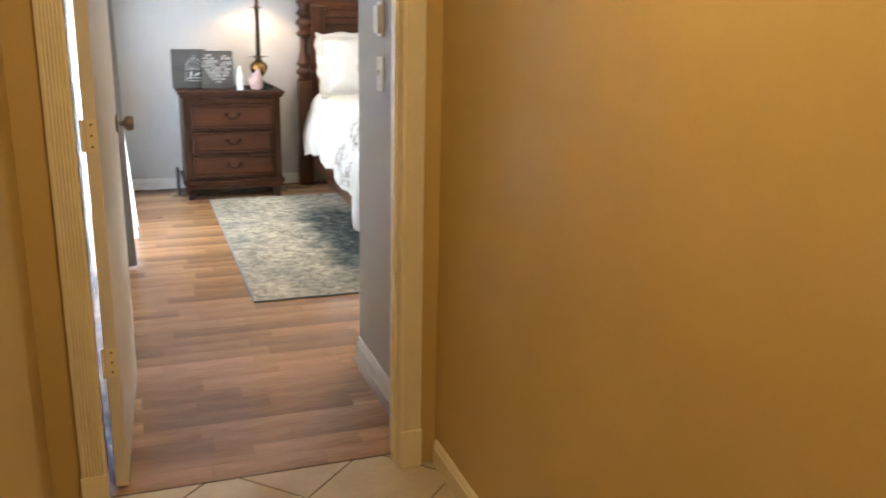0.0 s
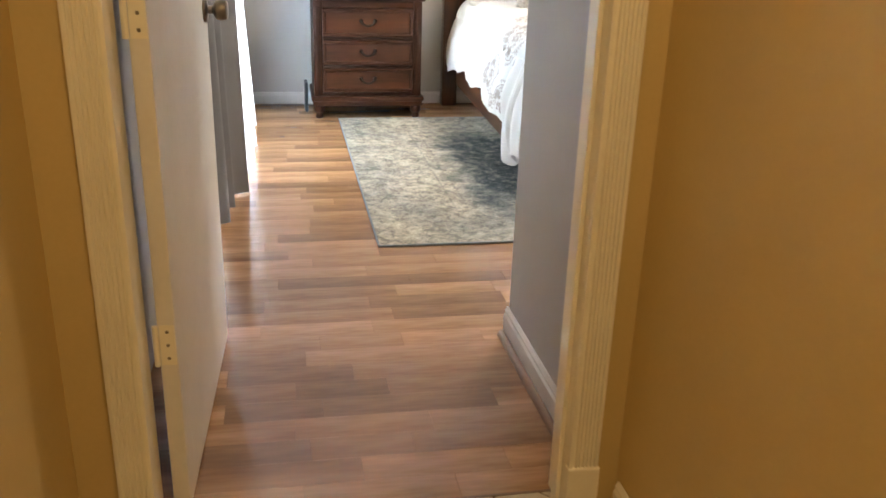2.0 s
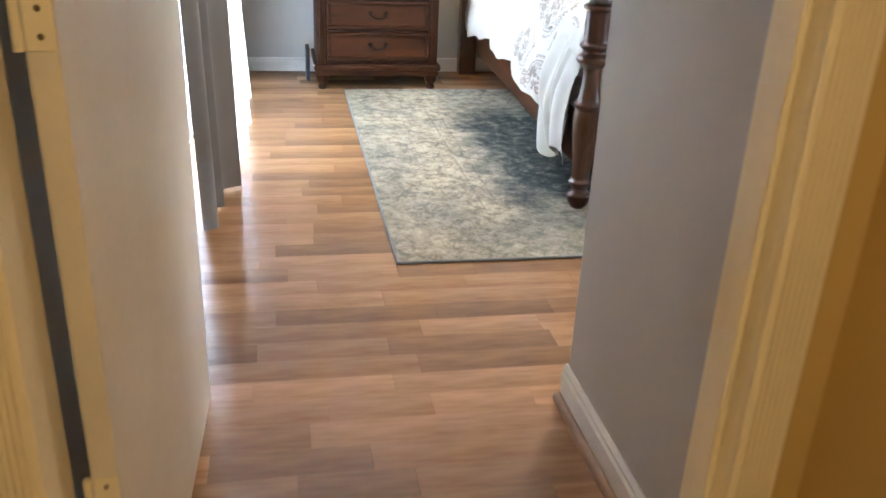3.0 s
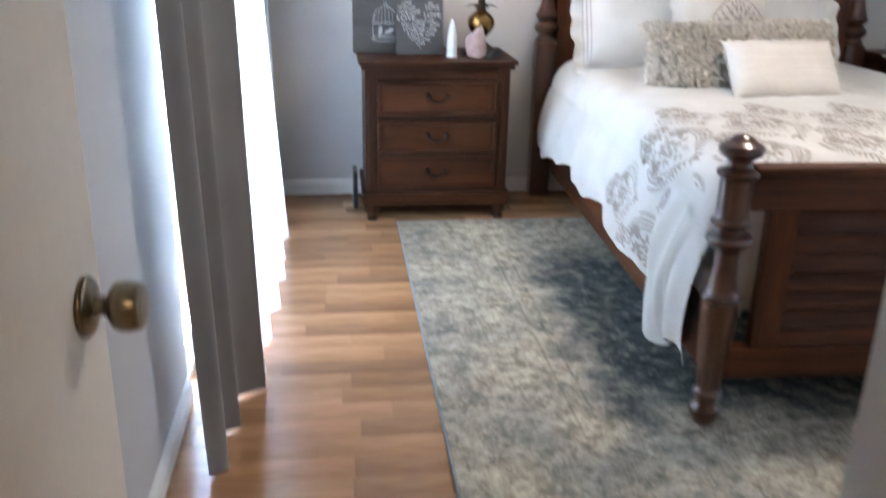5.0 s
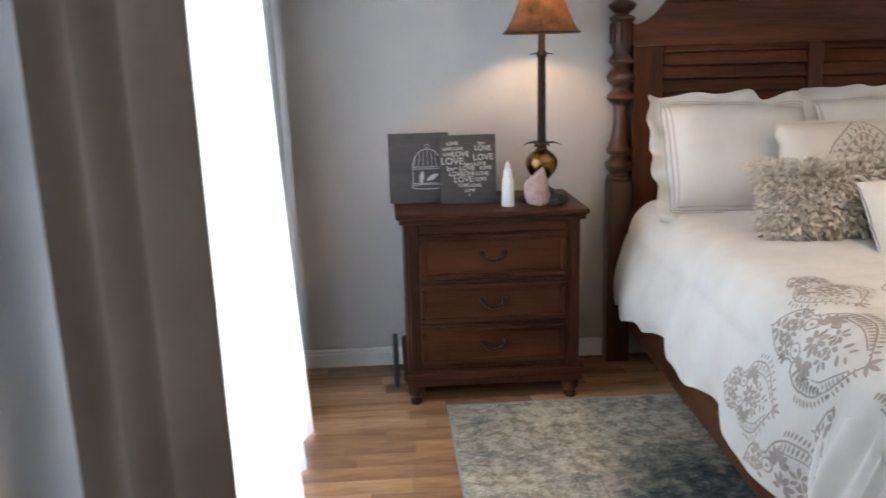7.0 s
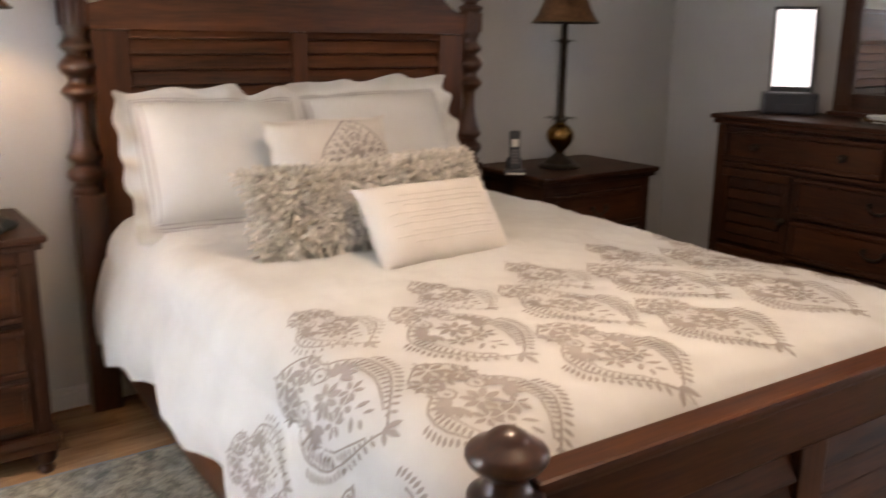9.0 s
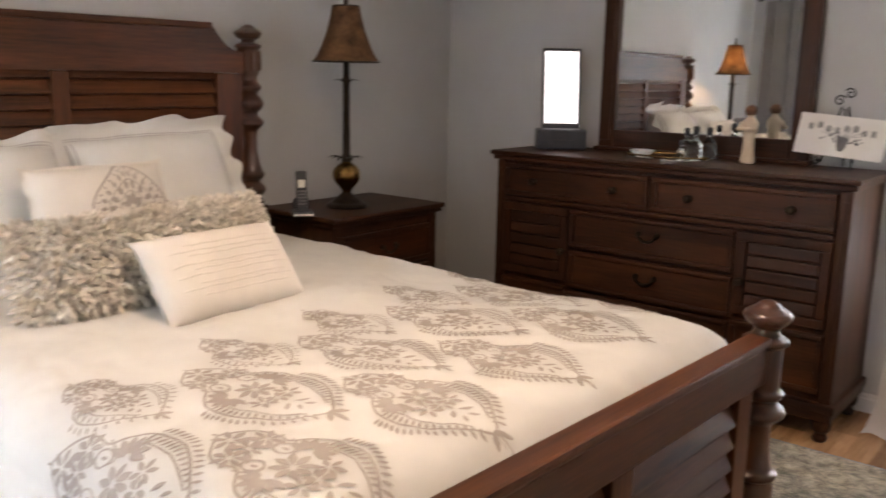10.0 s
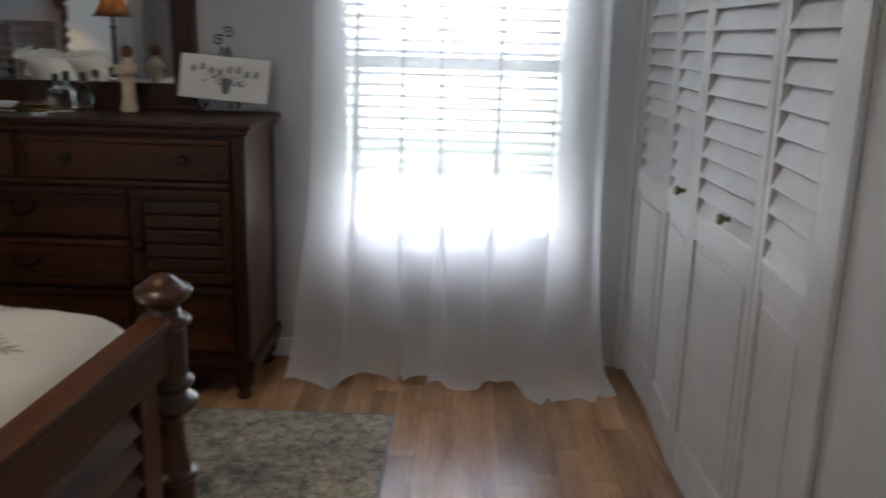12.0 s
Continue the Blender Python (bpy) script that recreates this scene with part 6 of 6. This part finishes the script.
# ---- the rug ----
rug = thing("area_rug", "pale grey and slate-teal distressed area rug under the bed", "rug", m=pose(3.3475, 6.505, 0, 0, 0, 0))
part("rug_field", boxed(-1.745, 1.745, -1.2125, 1.2125, 0.001, 0.009, bev=0.003), RUG, rug)
for a, b in (((-1.749, -1.2165), (1.749, -1.2165)), ((-1.749, 1.2165), (1.749, 1.2165)), ((-1.749, -1.2165), (-1.749, 1.2165)), ((1.749, -1.2165), (1.749, 1.2165))):
    part("binding", tube([(a[0], a[1], 0.0055), (b[0], b[1], 0.0055)], 0.0048, 6), RUG_EDGE, rug, "slate edge binding")

# ---- outdoors, past the windows ----
structure("ground", boxed(-60, 60, -60, 60, -0.40, -0.30), GRASS, "green lawn outside", "ground")


def tree(x, y, h, seed):
    rnd = random.Random(seed)
    t = thing("tree", "leafy green garden tree outside the window", "tree", m=pose(x, y, -0.3))
    bm = tube([(0, 0, 0), (0.05, 0.02, h * 0.3), (-0.03, 0.05, h * 0.6), (0, 0, h * 0.85)], 0.13, 8, taper=lambda k: 1 - 0.7 * k)
    ends = []
    for k in range(7):
        a = rnd.uniform(0, 6.3)
        z = h * rnd.uniform(0.35, 0.7)
        e = Vector((math.cos(a) * h * 0.28, math.sin(a) * h * 0.28, z + h * 0.2))
        tube([(0, 0, z), e * 0.5 + Vector((0, 0, z * 0.5 + 0.1)), e], 0.045, 6, bm, lambda q: 1 - 0.7 * q)
        ends.append(e)
    part("trunk", bm, BARK, t)
    verts, faces = [], []
    for k in range(2600):
        c = rnd.choice(ends)
        p = c + Vector((rnd.gauss(0, 1), rnd.gauss(0, 1), rnd.gauss(0, 0.8))) * h * 0.12
        d = Vector((rnd.uniform(-1, 1), rnd.uniform(-1, 1), rnd.uniform(-1, 0.4))).normalized() * 0.12
        s = d.cross(Vector((rnd.uniform(-1, 1), rnd.uniform(-1, 1), 1))).normalized() * 0.04
        i = len(verts)
        verts += [p, p + d * 0.5 + s, p + d, p + d * 0.5 - s]
        faces.append((i, i + 1, i + 2, i + 3))
    me = bpy.data.meshes.new("crown")
    me.from_pydata([tuple(v) for v in verts], [], faces)
    me.materials.append(LEAF)
    cr = new("crown", me)
    cr.parent = t
    cr["kind"] = "stuff"


for i, (x, y, h) in enumerate(((12.0, 3.2, 5.0), (13.0, 6.0, 5.6), (11.5, 8.6, 4.6), (-6.5, 5.0, 5.2), (-7.5, 8.5, 5.8))):
    tree(x, y, h, 50 + i)

fence = thing("garden_fence", "pale horizontal-board garden fence outside the window", "fence")
for k in range(9):
    part("board", boxed(7.9, 7.925, 0.0, 11.0, -0.28 + k * 0.19, -0.28 + k * 0.19 + 0.165, bev=0.004), SIDING, fence)
for k in range(6):
    part("post", boxed(7.926, 8.02, k * 2.1 + 0.1, k * 2.1 + 0.2, -0.30, 1.45, bev=0.006), SIDING, fence)

# ---- floors ----
structure("subfloor", boxed(0.60, XE + 0.1, YD0 + 0.083, YN + 0.1, -0.05, -0.0075), SUBFLOOR, "dark joint under the laminate planks", "floor")
structure("hall_subfloor", boxed(0.60, 2.1, -0.7, YD0 + 0.083, -0.05, -0.0045), GROUT, "dark grout under the hall tiles", "floor")
floor = tagged(new("floor"), "warm oak laminate strip floor", "floor", kind="structure")


def strip_mesh(w, d):
    """One floor strip with eased edges, top at z 0."""
    e = 0.0004
    me = bpy.data.meshes.new("plank")
    v = [(0, 0, -0.007), (w, 0, -0.007), (w, d, -0.007), (0, d, -0.007), (0, 0, -e), (w, 0, -e), (w, d, -e), (0, d, -e), (e, e, 0), (w - e, e, 0), (w - e, d - e, 0), (e, d - e, 0)]
    f = [(0, 1, 5, 4), (1, 2, 6, 5), (2, 3, 7, 6), (3, 0, 4, 7), (4, 5, 9, 8), (5, 6, 10, 9), (6, 7, 11, 10), (7, 4, 8, 11), (8, 9, 10, 11)]
    me.from_pydata(v, [], f)
    me.materials.append(LAMINATE)
    return me, v, f


WID = 0.097
LENGTHS = (0.26, 0.36, 0.48, 0.62)
SHARED = {k: strip_mesh(k - 0.0003, WID - 0.0003) for k in LENGTHS}
rnd = random.Random(77)
rest_v, rest_f, singles = [], [], 0
y = YD0 + 0.084
while y < YN:
    x = XW - 0.1 - rnd.uniform(0, 0.4)
    while x < XE:
        k = rnd.choice(LENGTHS)
        if y + WID > YN:
            y = YN - WID + 0.001
        me, v, f = SHARED[k]
        near = 0.85 < x < 1.75 and 3.6 < y < 7.5
        if x + k > XW - 0.05 and near and singles < 300:
            p = new("plank", me)
            p.parent = floor
            p.location = (x, y, 0)
            singles += 1
        elif x + k > XW - 0.1:
            i = len(rest_v)
            rest_v += [(a + x, b + y, c) for a, b, c in v]
            rest_f += [tuple(q + i for q in face) for face in f]
        x += k
    y += WID
me = bpy.data.meshes.new("planks")
me.from_pydata(rest_v, [], rest_f)
LAM_REST = LAMINATE.copy()
LAM_REST.name = "oak_laminate_joined"
nt = LAM_REST.node_tree
geo = nt.nodes.new("ShaderNodeNewGeometry")
for nd in list(nt.nodes):
    if nd.type == "OBJECT_INFO":
        for lk in list(nd.outputs["Random"].links):
            nt.links.new(geo.outputs["Random Per Island"], lk.to_socket)
me.materials.append(LAM_REST)
rest = new("planks", me)
rest.parent = floor
rest["kind"] = "stuff"

hall_floor = tagged(new("hall_floor"), "beige diagonal ceramic tile floor in the hall", "floor", kind="structure")
T = 0.33


def tile_piece(poly):
    bm = bmesh.new()
    cx, cy = sum(p[0] for p in poly) / len(poly), sum(p[1] for p in poly) / len(poly)
    rings = []
    for k, z in ((1.0, -0.004), (1.0, -0.0015), (0.985, 0.0)):
        rings.append([bm.verts.new((cx + (px - cx) * k, cy + (py - cy) * k, z)) for px, py in poly])
    for a, b in zip(rings, rings[1:]):
        for i in range(len(poly)):
            bm.faces.new((a[i], a[(i + 1) % len(poly)], b[(i + 1) % len(poly)], b[i]))
    bm.faces.new(rings[-1])
    return bm


def clip(poly, axis, lim, keep_low):
    out = []
    for i, p in enumerate(poly):
        q = poly[(i + 1) % len(poly)]
        a, b = (p[axis] <= lim) == keep_low, (q[axis] <= lim) == keep_low
        if a:
            out.append(p)
        if a != b:
            t = (lim - p[axis]) / (q[axis] - p[axis])
            out.append((p[0] + (q[0] - p[0]) * t, p[1] + (q[1] - p[1]) * t))
    return out


g = 0.0025
for i in range(-14, 15):
    for j in range(-14, 15):
        c = math.cos(math.pi / 4)
        corner = [(i * T + g, j * T + g), ((i + 1) * T - g, j * T + g), ((i + 1) * T - g, (j + 1) * T - g), (i * T + g, (j + 1) * T - g)]
        poly = [(1.507 + c * (a - b), 3.455 + c * (a + b)) for a, b in corner]
        for axis, lim, low in ((0, HALL_W, False), (0, HALL_E, True), (1, -0.6, False), (1, YD0 + 0.080, True)):
            poly = clip(poly, axis, lim, low) if len(poly) > 2 else []
        if len(poly) > 2:
            part("tile", tile_piece(poly), TILE, hall_floor)
structure("threshold", boxed(0.949, 1.821, YD0 + 0.078, YD0 + 0.086, -0.004, 0.0015), SUBFLOOR, "dark seam between tile and laminate", "threshold")
